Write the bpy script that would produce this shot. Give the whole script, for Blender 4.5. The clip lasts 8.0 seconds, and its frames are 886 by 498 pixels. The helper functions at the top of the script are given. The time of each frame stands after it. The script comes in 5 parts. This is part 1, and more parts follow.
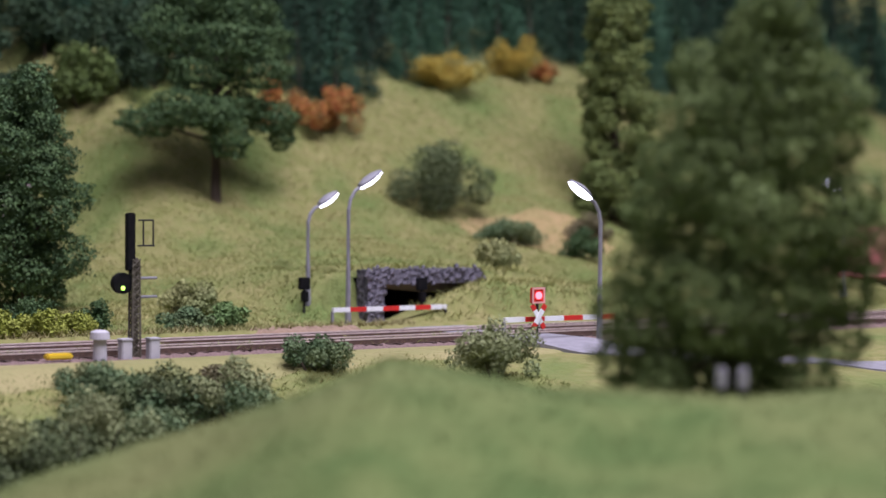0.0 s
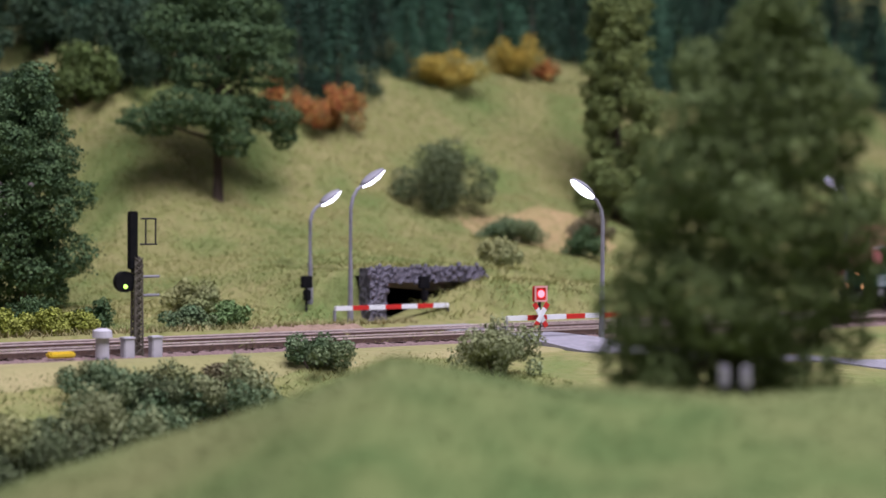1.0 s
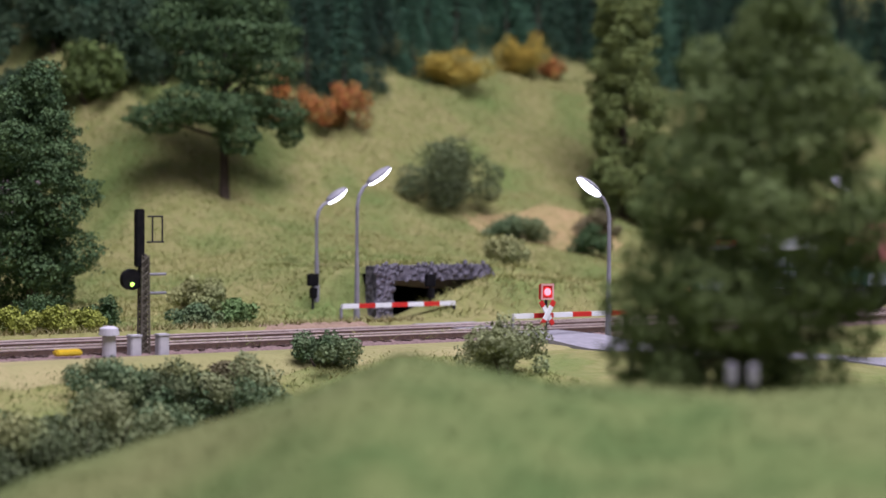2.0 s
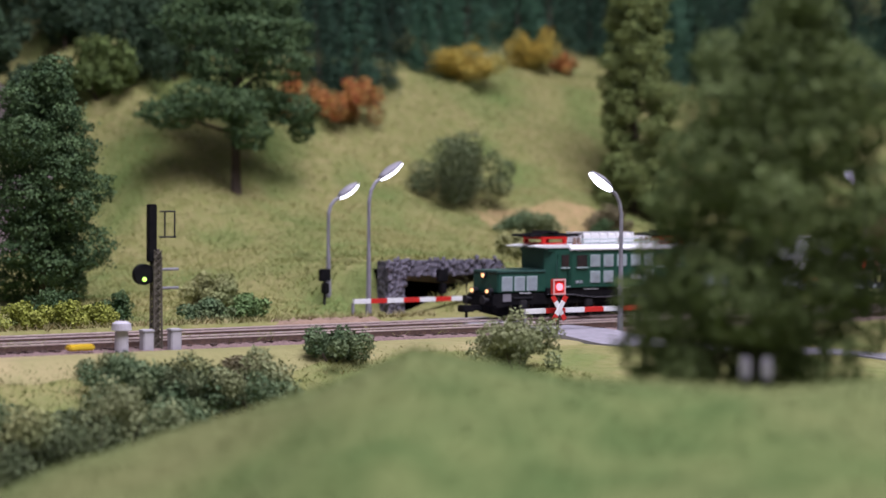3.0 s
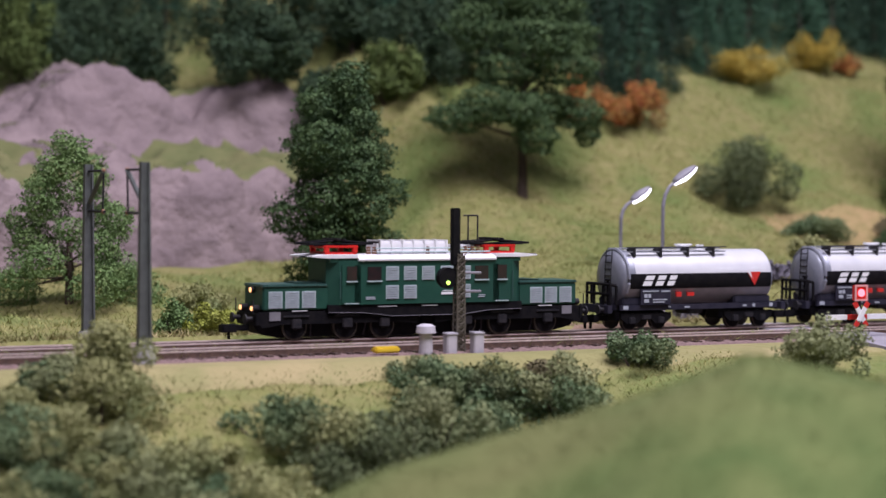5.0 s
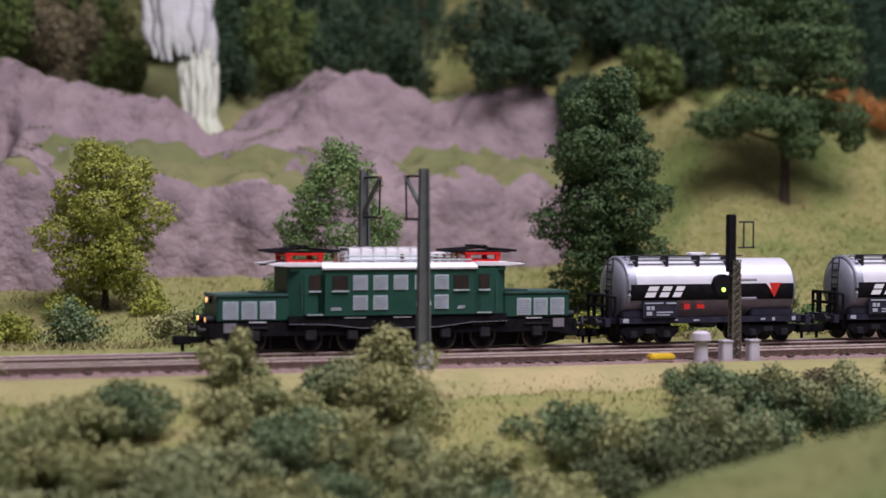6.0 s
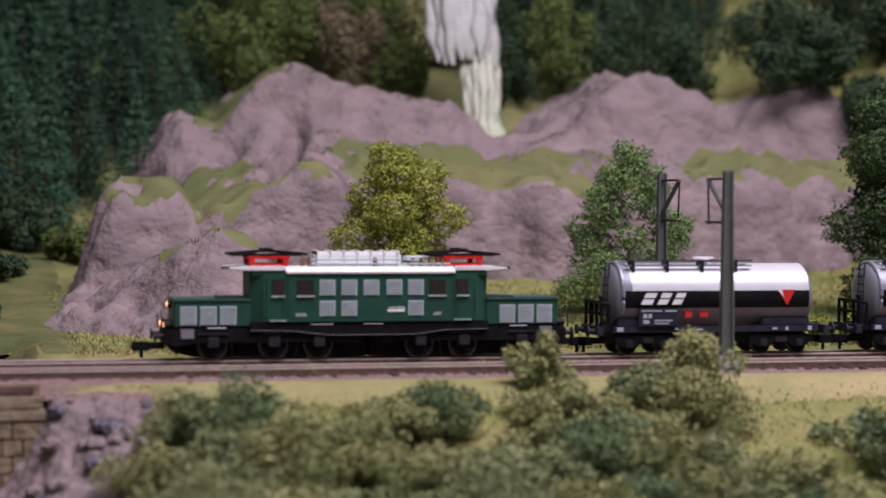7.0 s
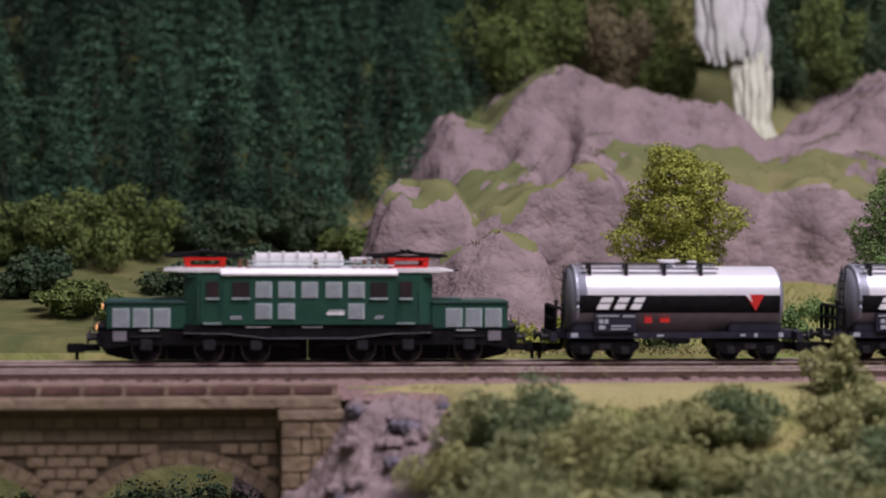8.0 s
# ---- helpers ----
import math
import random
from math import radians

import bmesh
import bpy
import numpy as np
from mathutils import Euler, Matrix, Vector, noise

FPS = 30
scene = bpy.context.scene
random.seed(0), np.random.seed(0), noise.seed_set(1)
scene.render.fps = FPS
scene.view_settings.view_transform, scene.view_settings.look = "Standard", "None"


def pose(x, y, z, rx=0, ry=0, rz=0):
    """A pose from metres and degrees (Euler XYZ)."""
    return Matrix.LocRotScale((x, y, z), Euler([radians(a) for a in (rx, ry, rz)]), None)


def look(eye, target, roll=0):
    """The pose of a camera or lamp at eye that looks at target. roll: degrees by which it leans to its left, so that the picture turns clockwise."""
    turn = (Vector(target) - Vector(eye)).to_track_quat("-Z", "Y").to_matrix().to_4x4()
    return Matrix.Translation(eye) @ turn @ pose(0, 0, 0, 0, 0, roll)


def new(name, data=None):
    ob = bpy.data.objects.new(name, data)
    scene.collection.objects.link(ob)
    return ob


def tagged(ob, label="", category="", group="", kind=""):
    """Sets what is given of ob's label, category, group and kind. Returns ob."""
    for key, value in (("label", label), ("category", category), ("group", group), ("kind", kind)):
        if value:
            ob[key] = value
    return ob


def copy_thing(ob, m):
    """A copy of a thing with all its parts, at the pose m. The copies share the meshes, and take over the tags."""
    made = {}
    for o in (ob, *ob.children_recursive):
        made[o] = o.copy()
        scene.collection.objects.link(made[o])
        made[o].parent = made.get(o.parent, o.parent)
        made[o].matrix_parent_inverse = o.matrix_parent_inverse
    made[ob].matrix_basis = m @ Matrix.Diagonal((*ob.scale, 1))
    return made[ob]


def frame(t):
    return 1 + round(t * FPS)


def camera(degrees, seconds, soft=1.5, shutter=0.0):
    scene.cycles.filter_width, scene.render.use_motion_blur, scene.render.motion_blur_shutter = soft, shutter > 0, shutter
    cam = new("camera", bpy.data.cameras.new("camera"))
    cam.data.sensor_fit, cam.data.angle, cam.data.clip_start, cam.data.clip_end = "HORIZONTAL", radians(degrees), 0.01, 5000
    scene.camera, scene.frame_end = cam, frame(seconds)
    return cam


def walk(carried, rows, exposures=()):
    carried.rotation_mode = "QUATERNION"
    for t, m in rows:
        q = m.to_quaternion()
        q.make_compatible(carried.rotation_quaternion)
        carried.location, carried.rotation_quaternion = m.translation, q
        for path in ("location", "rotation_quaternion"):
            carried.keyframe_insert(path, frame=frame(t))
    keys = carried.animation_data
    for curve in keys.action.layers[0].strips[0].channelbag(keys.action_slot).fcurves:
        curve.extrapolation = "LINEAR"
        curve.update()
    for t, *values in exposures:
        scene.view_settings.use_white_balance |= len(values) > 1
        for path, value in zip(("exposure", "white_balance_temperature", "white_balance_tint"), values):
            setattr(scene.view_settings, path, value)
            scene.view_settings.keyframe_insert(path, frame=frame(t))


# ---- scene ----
# The camera turns on a tripod, its lens 0.12 m ahead of the pivot. Model railway in scale 1:160.
cam = camera(25.0, 8.0, soft=1.5)
cam.data.dof.use_dof = True
cam.data.dof.focus_distance = 0.63
cam.data.dof.aperture_fstop = 15.0
ROWS = [
    (0.0, 0.06884, -0.56716, 0.04472, -35.02, -1.431, 0.35),
    (0.5, 0.06883, -0.56715, 0.04469, -35.012, -1.444, 0.34),
    (1.0, 0.06875, -0.56709, 0.04464, -34.964, -1.469, 0.33),
    (1.5, 0.06868, -0.56705, 0.04461, -34.927, -1.484, 0.34),
    (3.0, 0.06797, -0.56657, 0.04428, -34.52, -1.643, 0.33),
    (3.5, 0.06753, -0.56627, 0.04414, -34.266, -1.706, 0.33),
    (4.0, 0.06544, -0.56488, 0.04421, -33.066, -1.673, 0.31),
    (4.5, 0.06154, -0.56244, 0.04432, -30.865, -1.624, 0.30),
    (4.7, 0.05878, -0.56084, 0.04434, -29.344, -1.614, 0.33),
    (5.8, 0.04574, -0.5545, 0.0446, -22.416, -1.488, 0.38),
    (6.0, 0.0426, -0.55326, 0.04462, -20.802, -1.479, 0.37),
    (6.5, 0.03507, -0.55068, 0.04465, -17.0, -1.463, 0.37),
    (7.0, 0.0284, -0.54885, 0.04467, -13.694, -1.455, 0.38),
    (7.5, 0.02269, -0.5476, 0.04466, -10.903, -1.458, 0.35),
    (8.0, 0.01441, -0.54631, 0.0447, -6.9, -1.442, 0.37),
]
walk(cam, [(t, pose(x, y, z, 90 + pitch, 0, yaw) @ pose(0, 0, 0, 0, 0, roll)) for t, x, y, z, yaw, pitch, roll in ROWS],
     [(0.0, 0.15, 5800, 24), (4.5, 0.12, 5900, 25), (8.0, -0.06, 6300, 29)])

# ---- light: the room round the layout, with one large ceiling light ----
world = bpy.data.worlds.new("room")
scene.world = world
world.use_nodes = True
world.node_tree.nodes["Background"].inputs[0].default_value = (0.92, 0.94, 1.0, 1)
world.node_tree.nodes["Background"].inputs[1].default_value = 0.13
lamp_data = bpy.data.lights.new("ceiling_light", "AREA")
lamp_data.shape, lamp_data.size, lamp_data.size_y = "RECTANGLE", 0.9, 0.45
lamp_data.energy, lamp_data.color = 19.0, (1.0, 0.97, 0.96)
ceiling_light = new("ceiling_light", lamp_data)
ceiling_light.matrix_world = look((0.42, -0.38, 0.95), (0.32, 0.02, 0))

rng = np.random.default_rng(7)


# ---- materials ----
def mat(name, a, b=None, scale=400.0, rough=0.7, metal=0.0, bump=0.0, detail=6.0, stain=None, island=0.0, glow=None, power=0.0, spec=0.3, each=0.0):
    """Two colours mixed by a fine noise, a coarser noise for stains, relief, and variation from piece to piece and from object to object."""
    m = bpy.data.materials.new(name)
    m.use_nodes = True
    nt = m.node_tree
    bsdf = nt.nodes["Principled BSDF"]
    bsdf.inputs["Roughness"].default_value = rough
    bsdf.inputs["Metallic"].default_value = metal
    bsdf.inputs["Specular IOR Level"].default_value = spec
    b = b or tuple(c * 0.8 for c in a)
    co = nt.nodes.new("ShaderNodeTexCoord")

    def noise_node(s, d):
        n = nt.nodes.new("ShaderNodeTexNoise")
        n.inputs["Scale"].default_value, n.inputs["Detail"].default_value = s, d
        nt.links.new(co.outputs["Object"], n.inputs["Vector"])
        return n

    def mix(f, c1, c2):
        x = nt.nodes.new("ShaderNodeMix")
        x.data_type = "RGBA"
        for sock, v in ((x.inputs[0], f), (x.inputs[6], c1), (x.inputs[7], c2)):
            if isinstance(v, (tuple, float)):
                sock.default_value = (*v, 1) if isinstance(v, tuple) else v
            else:
                nt.links.new(v, sock)
        return x.outputs[2]

    def ramp(v, lo, hi):
        r = nt.nodes.new("ShaderNodeMapRange")
        r.inputs[1].default_value, r.inputs[2].default_value = lo, hi
        nt.links.new(v, r.inputs[0])
        return r.outputs[0]

    fine = noise_node(scale, detail)
    col = mix(ramp(fine.outputs[0], 0.35, 0.65), a, b)
    if stain:
        col = mix(ramp(noise_node(scale / 7, 4).outputs[0], 0.45, 0.7), col, stain)
    if island:
        geo = nt.nodes.new("ShaderNodeNewGeometry")
        hsv = nt.nodes.new("ShaderNodeHueSaturation")
        r = nt.nodes.new("ShaderNodeMapRange")
        r.inputs[3].default_value, r.inputs[4].default_value = 1 - island, 1 + island
        nt.links.new(geo.outputs["Random Per Island"], r.inputs[0])
        nt.links.new(r.outputs[0], hsv.inputs["Value"])
        nt.links.new(col, hsv.inputs["Color"])
        col = hsv.outputs[0]
    if each:
        info = nt.nodes.new("ShaderNodeObjectInfo")
        hsv = nt.nodes.new("ShaderNodeHueSaturation")
        r = nt.nodes.new("ShaderNodeMapRange")
        r.inputs[3].default_value, r.inputs[4].default_value = 1 - each, 1 + each
        nt.links.new(info.outputs["Random"], r.inputs[0])
        nt.links.new(r.outputs[0], hsv.inputs["Value"])
        nt.links.new(col, hsv.inputs["Color"])
        col = hsv.outputs[0]
    nt.links.new(col, bsdf.inputs["Base Color"])
    if bump:
        bp = nt.nodes.new("ShaderNodeBump")
        bp.inputs["Strength"].default_value, bp.inputs["Distance"].default_value = bump, 0.6 / scale
        nt.links.new(fine.outputs[0], bp.inputs["Height"])
        nt.links.new(bp.outputs[0], bsdf.inputs["Normal"])
    if glow:
        bsdf.inputs["Emission Color"].default_value = (*glow, 1)
        bsdf.inputs["Emission Strength"].default_value = power
    return m


M = {
    "meadow": mat("meadow", (0.180, 0.182, 0.055), (0.240, 0.216, 0.085), 200, 0.9, stain=(0.120, 0.165, 0.042), bump=0.6),
    "blades": mat("grass_blades", (0.265, 0.275, 0.085), (0.36, 0.325, 0.135), 130, 0.8, stain=(0.170, 0.235, 0.065), island=0.18),
    "lawn": mat("fresh_grass", (0.066, 0.106, 0.024), (0.116, 0.148, 0.042), 70, 0.9, stain=(0.140, 0.146, 0.050), island=0.25),
    "field": mat("field_grass", (0.085, 0.100, 0.033), (0.145, 0.140, 0.050), 90, 0.9, stain=(0.045, 0.070, 0.024), bump=0.4),
    "turf": mat("ledge_turf", (0.12, 0.135, 0.05), (0.17, 0.165, 0.07), 80, 0.9, stain=(0.10, 0.12, 0.045)),
    "bare": mat("bare_soil", (0.36, 0.255, 0.12), (0.30, 0.235, 0.10), 120, 0.95, bump=0.5),
    "verge": mat("dry_verge", (0.345, 0.285, 0.140), (0.255, 0.240, 0.100), 60, 0.9, stain=(0.23, 0.22, 0.085), bump=0.5, island=0.08),
    "rock": mat("rock", (0.270, 0.208, 0.207), (0.160, 0.122, 0.125), 75, 0.9, stain=(0.225, 0.172, 0.176), bump=0.9, detail=8),
    "ballast": mat("ballast", (0.25, 0.165, 0.15), (0.14, 0.095, 0.09), 900, 0.95, bump=1.0),
    "rail": mat("rail_steel", (0.78, 0.66, 0.62), (0.60, 0.48, 0.45), 300, 0.3, 0.25),
    "rail_side": mat("rail_rust", (0.13, 0.08, 0.06), (0.08, 0.05, 0.04), 700, 0.8),
    "sleeper": mat("sleepers", (0.09, 0.06, 0.05), (0.06, 0.04, 0.035), 900, 0.9),
    "leaf_dark": mat("leaf_dark", (0.036, 0.074, 0.026), (0.074, 0.122, 0.040), 200, 0.7, island=0.22),
    "leaf_mid": mat("leaf_mid", (0.115, 0.196, 0.063), (0.161, 0.241, 0.081), 120, 0.7, island=0.22),
    "leaf_yellow": mat("leaf_yellow_green", (0.225, 0.255, 0.034), (0.290, 0.310, 0.058), 120, 0.7, island=0.22),
    "leaf_olive": mat("leaf_olive", (0.255, 0.265, 0.105), (0.330, 0.325, 0.140), 150, 0.75, stain=(0.165, 0.215, 0.085), island=0.2),
    "leaf_blue": mat("leaf_blue_green", (0.085, 0.140, 0.062), (0.135, 0.185, 0.085), 150, 0.75, stain=(0.165, 0.190, 0.078), island=0.2),
    "leaf_sage": mat("leaf_sage", (0.205, 0.228, 0.105), (0.260, 0.275, 0.125), 150, 0.75, stain=(0.130, 0.180, 0.080), island=0.2),
    "leaf_greygreen": mat("leaf_grey_green", (0.080, 0.108, 0.044), (0.120, 0.142, 0.062), 150, 0.75, island=0.32),
    "leaf_deep": mat("leaf_deep_green", (0.027, 0.056, 0.027), (0.045, 0.077, 0.034), 120, 0.75, island=0.32),
    "leaf_far": mat("leaf_far_green", (0.080, 0.120, 0.028), (0.115, 0.155, 0.040), 120, 0.75, island=0.32),
    "pine": mat("pine_green", (0.120, 0.164, 0.048), (0.165, 0.214, 0.068), 100, 0.75, stain=(0.088, 0.132, 0.040), island=0.2),
    "leaf_brown": mat("leaf_brown", (0.13, 0.115, 0.06), (0.17, 0.14, 0.075), 150, 0.75, island=0.32),
    "pink": mat("faded_red_border", (0.72, 0.38, 0.38), (0.66, 0.32, 0.32), 300, 0.5),
    "stone_block": mat("bridge_block", (0.185, 0.135, 0.090), (0.255, 0.190, 0.125), 300, 0.9, stain=(0.13, 0.092, 0.070), bump=0.6),
    # bridge stone in a darker copy, with the coping's shade in the colour
    "stone_shade": mat("bridge_course_shaded", (0.14, 0.11, 0.085), (0.18, 0.14, 0.105), 300, 0.9, bump=0.6, island=0.25),
    "leaf_red": mat("leaf_red", (0.36, 0.075, 0.035), (0.44, 0.25, 0.05), 420, 0.75, stain=(0.12, 0.15, 0.045), island=0.4),
    "leaf_gold": mat("leaf_gold", (0.46, 0.32, 0.04), (0.34, 0.25, 0.045), 420, 0.75, stain=(0.22, 0.22, 0.05), island=0.35),
    "needle": mat("needles", (0.020, 0.055, 0.033), (0.048, 0.106, 0.056), 260, 0.75, island=0.4, each=0.55),
    "needle_green": mat("needles_green", (0.110, 0.145, 0.040), (0.175, 0.210, 0.062), 140, 0.75, island=0.32),
    "bark": mat("bark", (0.10, 0.07, 0.055), (0.05, 0.038, 0.03), 700, 0.9, bump=0.6),
    "water": mat("white_water", (0.50, 0.49, 0.52), (0.38, 0.385, 0.385), 70, 0.55, stain=(0.30, 0.33, 0.26), bump=0.3),
    "water_low": mat("mossy_water", (0.43, 0.455, 0.32), (0.33, 0.37, 0.23), 60, 0.6, stain=(0.50, 0.52, 0.43), bump=0.3),
    "green": mat("loco_green", (0.016, 0.070, 0.047), (0.012, 0.059, 0.041), 300, 0.42, stain=(0.019, 0.062, 0.047)),
    "green_top": mat("loco_hood_top", (0.043, 0.098, 0.085), (0.034, 0.081, 0.072), 300, 0.35),
    "louvre": mat("louvre_grey", (0.43, 0.52, 0.525), (0.35, 0.44, 0.445), 500, 0.4),
    "white_roof": mat("roof_silver", (0.842, 0.832, 0.842), (0.756, 0.745, 0.767), 250, 0.4, stain=(0.670, 0.648, 0.680)),
    "black": mat("frame_black", (0.006, 0.006, 0.008), (0.012, 0.011, 0.012), 500, 0.6, spec=0.08),
    "dark": mat("dark_metal", (0.016, 0.016, 0.02), (0.03, 0.027, 0.03), 500, 0.55, spec=0.2),
    "red": mat("insulator_red", (0.60, 0.022, 0.015), (0.48, 0.02, 0.014), 400, 0.4),
    "cab_glass": mat("cab_window", (0.02, 0.018, 0.018), (0.035, 0.02, 0.02), 300, 0.12, spec=0.5),
    "wheel": mat("wheel_steel", (0.075, 0.065, 0.055), (0.11, 0.095, 0.08), 500, 0.4, 0.5),
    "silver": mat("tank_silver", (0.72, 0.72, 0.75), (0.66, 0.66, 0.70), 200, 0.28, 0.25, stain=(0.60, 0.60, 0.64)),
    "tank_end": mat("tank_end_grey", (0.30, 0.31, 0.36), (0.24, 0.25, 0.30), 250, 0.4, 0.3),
    # silver darkened for the tank's shaded flanks; also plain grey for loco fittings
    "tank_low": mat("tank_shade_and_plate_grey", (0.26, 0.25, 0.28), (0.21, 0.20, 0.23), 250, 0.38, 0.3),
    "blue_black": mat("wagon_frame", (0.020, 0.020, 0.034), (0.032, 0.030, 0.045), 400, 0.5, spec=0.2),
    "white": mat("white_print", (0.80, 0.80, 0.82), (0.74, 0.74, 0.76), 500, 0.5),
    "pale": mat("faded_print", (0.42, 0.45, 0.50), (0.34, 0.37, 0.42), 900, 0.5),
    "red_paint": mat("red_paint", (0.62, 0.03, 0.02), (0.52, 0.03, 0.025), 300, 0.45),
    "brass": mat("copper_pipe", (0.30, 0.16, 0.10), (0.22, 0.12, 0.08), 400, 0.45, 0.5),
    "mast": mat("mast_grey_green", (0.115, 0.125, 0.12), (0.085, 0.09, 0.088), 300, 0.6),
    "mast_rust": mat("mast_brown", (0.085, 0.07, 0.055), (0.13, 0.115, 0.09), 250, 0.8),
    "concrete": mat("pale_concrete", (0.50, 0.47, 0.52), (0.40, 0.38, 0.42), 300, 0.8),
    "lamp_post": mat("lamp_post_grey", (0.26, 0.25, 0.28), (0.20, 0.19, 0.22), 300, 0.5),
    "lamp_glow": mat("lamp_glow", (0.9, 0.9, 0.9), rough=0.4, glow=(0.93, 0.94, 1.0), power=6.0),
    "warm_glow": mat("headlight_glow", (0.9, 0.7, 0.4), rough=0.4, glow=(1.0, 0.45, 0.14), power=1.8),
    "red_glow": mat("red_signal_glow", (0.9, 0.1, 0.1), rough=0.4, glow=(1.0, 0.14, 0.16), power=3.2),
    "green_glow": mat("green_signal_glow", (0.4, 0.8, 0.1), rough=0.4, glow=(0.5, 0.9, 0.1), power=2.5),
    "stone_dark": mat("portal_stone", (0.045, 0.040, 0.055), (0.18, 0.165, 0.20), 600, 0.85, bump=1.0),
    "stone": mat("bridge_stone", (0.195, 0.142, 0.095), (0.265, 0.198, 0.130), 300, 0.9, stain=(0.14, 0.10, 0.075), bump=0.6, island=0.3),
    # dark joints between the stones; also the shadow band painted on the deck
    "joint_and_shadow": mat("bridge_joint_and_shadow", (0.115, 0.085, 0.062), (0.08, 0.060, 0.045), 400, 0.95),
    "coping": mat("bridge_coping", (0.30, 0.230, 0.165), (0.22, 0.165, 0.12), 250, 0.85, bump=0.4),
    "parapet": mat("parapet_stone", (0.29, 0.215, 0.165), (0.22, 0.155, 0.12), 350, 0.9, bump=0.4),
    "parapet_panel": mat("parapet_panel", (0.16, 0.085, 0.075), (0.11, 0.06, 0.055), 350, 0.9, bump=0.4),
    "asphalt": mat("road_grey", (0.272, 0.256, 0.288), (0.224, 0.212, 0.240), 350, 0.9),
    "earth": mat("earth_brown", (0.30, 0.205, 0.15), (0.22, 0.15, 0.105), 250, 0.95, bump=0.7),
    "hollow": mat("tunnel_lining", (0.03, 0.028, 0.03), (0.02, 0.02, 0.02), 300, 0.95),
    "tunnel_roof": mat("tunnel_ceiling", (0.34, 0.26, 0.19), (0.28, 0.21, 0.15), 300, 0.9),
    "roof_red": mat("house_roof_red", (0.42, 0.13, 0.13), (0.34, 0.10, 0.10), 300, 0.7),
    "house": mat("house_wall", (0.62, 0.58, 0.55), (0.55, 0.5, 0.48), 200, 0.8),
    "yellow": mat("yellow_paint", (0.75, 0.52, 0.03), (0.65, 0.45, 0.03), 300, 0.5),
}


# ---- mesh helpers ----
def part(name, bm, material, parent=None, label="", smooth=False):
    """Links a bmesh as one mesh object, under a thing or part when given."""
    me = bpy.data.meshes.new(name)
    bm.to_mesh(me)
    bm.free()
    me.materials.append(M[material])
    if smooth:
        for p in me.polygons:
            p.use_smooth = True
    ob = new(name, me)
    ob.parent = parent
    if label:
        tagged(ob, label)
    return ob


def raw(name, verts, faces, material, parent=None, label="", smooth=False):
    me = bpy.data.meshes.new(name)
    me.from_pydata(verts if isinstance(verts, list) else verts.tolist(), [], faces if isinstance(faces, list) else faces.tolist())
    me.materials.append(M[material])
    if smooth:
        me.polygons.foreach_set("use_smooth", [True] * len(me.polygons))
    ob = new(name, me)
    ob.parent = parent
    if label:
        tagged(ob, label)
    return ob


def thing(name, label, category, x=0.0, y=0.0, z=0.0, rz=0.0, group=""):
    ob = new(name)
    ob.empty_display_size = 0.005
    ob.matrix_basis = pose(x, y, z, 0, 0, rz)
    return tagged(ob, label, category, group)


def box(bm, x0, x1, y0, y1, z0, z1, bevel=0.0, m=None):
    """A box with rounded edges, added to bm."""
    mat4 = Matrix.Translation(((x0 + x1) / 2, (y0 + y1) / 2, (z0 + z1) / 2)) @ Matrix.Diagonal((x1 - x0, y1 - y0, z1 - z0, 1))
    geo = bmesh.ops.create_cube(bm, size=1.0, matrix=(m or Matrix()) @ mat4)
    if bevel:
        es = list({e for v in geo["verts"] for e in v.link_edges})
        bmesh.ops.bevel(bm, geom=es, offset=bevel, segments=2, affect="EDGES")
    return bm


def boxes(*specs, bevel=0.0):
    bm = bmesh.new()
    for s in specs:
        box(bm, *s, bevel=bevel)
    return bm


def rod(bm, a, b, r0, r1=None, seg=10):
    """A round bar from a to b."""
    a, b = Vector(a), Vector(b)
    d = b - a
    m = Matrix.Translation((a + b) / 2) @ d.to_track_quat("Z", "Y").to_matrix().to_4x4()
    bmesh.ops.create_cone(bm, cap_ends=True, segments=seg, radius1=r0, radius2=r0 if r1 is None else r1, depth=d.length, matrix=m)
    return bm


def rods(pairs, r, seg=8):
    bm = bmesh.new()
    for a, b in pairs:
        rod(bm, a, b, r, seg=seg)
    return bm


def prism(outline, y0, y1, bevel=0.0):
    """An outline in x and z, drawn out along y."""
    bm = bmesh.new()
    f = bm.faces.new([bm.verts.new((x, y0, z)) for x, z in outline])
    g = bmesh.ops.extrude_face_region(bm, geom=[f])
    bmesh.ops.translate(bm, verts=[v for v in g["geom"] if isinstance(v, bmesh.types.BMVert)], vec=(0, y1 - y0, 0))
    bmesh.ops.recalc_face_normals(bm, faces=bm.faces)
    if bevel:
        bmesh.ops.bevel(bm, geom=list(bm.edges), offset=bevel, segments=2, affect="EDGES")
    return bm


def sweep(points, radii, seg=8):
    """A tube along points."""
    bm = bmesh.new()
    rings = []
    for i, p in enumerate(points):
        p = Vector(p)
        d = (Vector(points[min(i + 1, len(points) - 1)]) - Vector(points[max(i - 1, 0)])).normalized()
        q = d.to_track_quat("Z", "Y")
        rings.append([bm.verts.new(p + q @ Vector((radii[i] * math.cos(a), radii[i] * math.sin(a), 0))) for a in (2 * math.pi * k / seg for k in range(seg))])
    for r, s in zip(rings, rings[1:]):
        for k in range(seg):
            bm.faces.new((r[k], r[(k + 1) % seg], s[(k + 1) % seg], s[k]))
    bm.faces.new(rings[0][::-1])
    bm.faces.new(rings[-1])
    return bm


# ---- ground ----
def step(a, b, v):
    t = np.clip((v - a) / (b - a), 0, 1)
    return t * t * (3 - 2 * t)


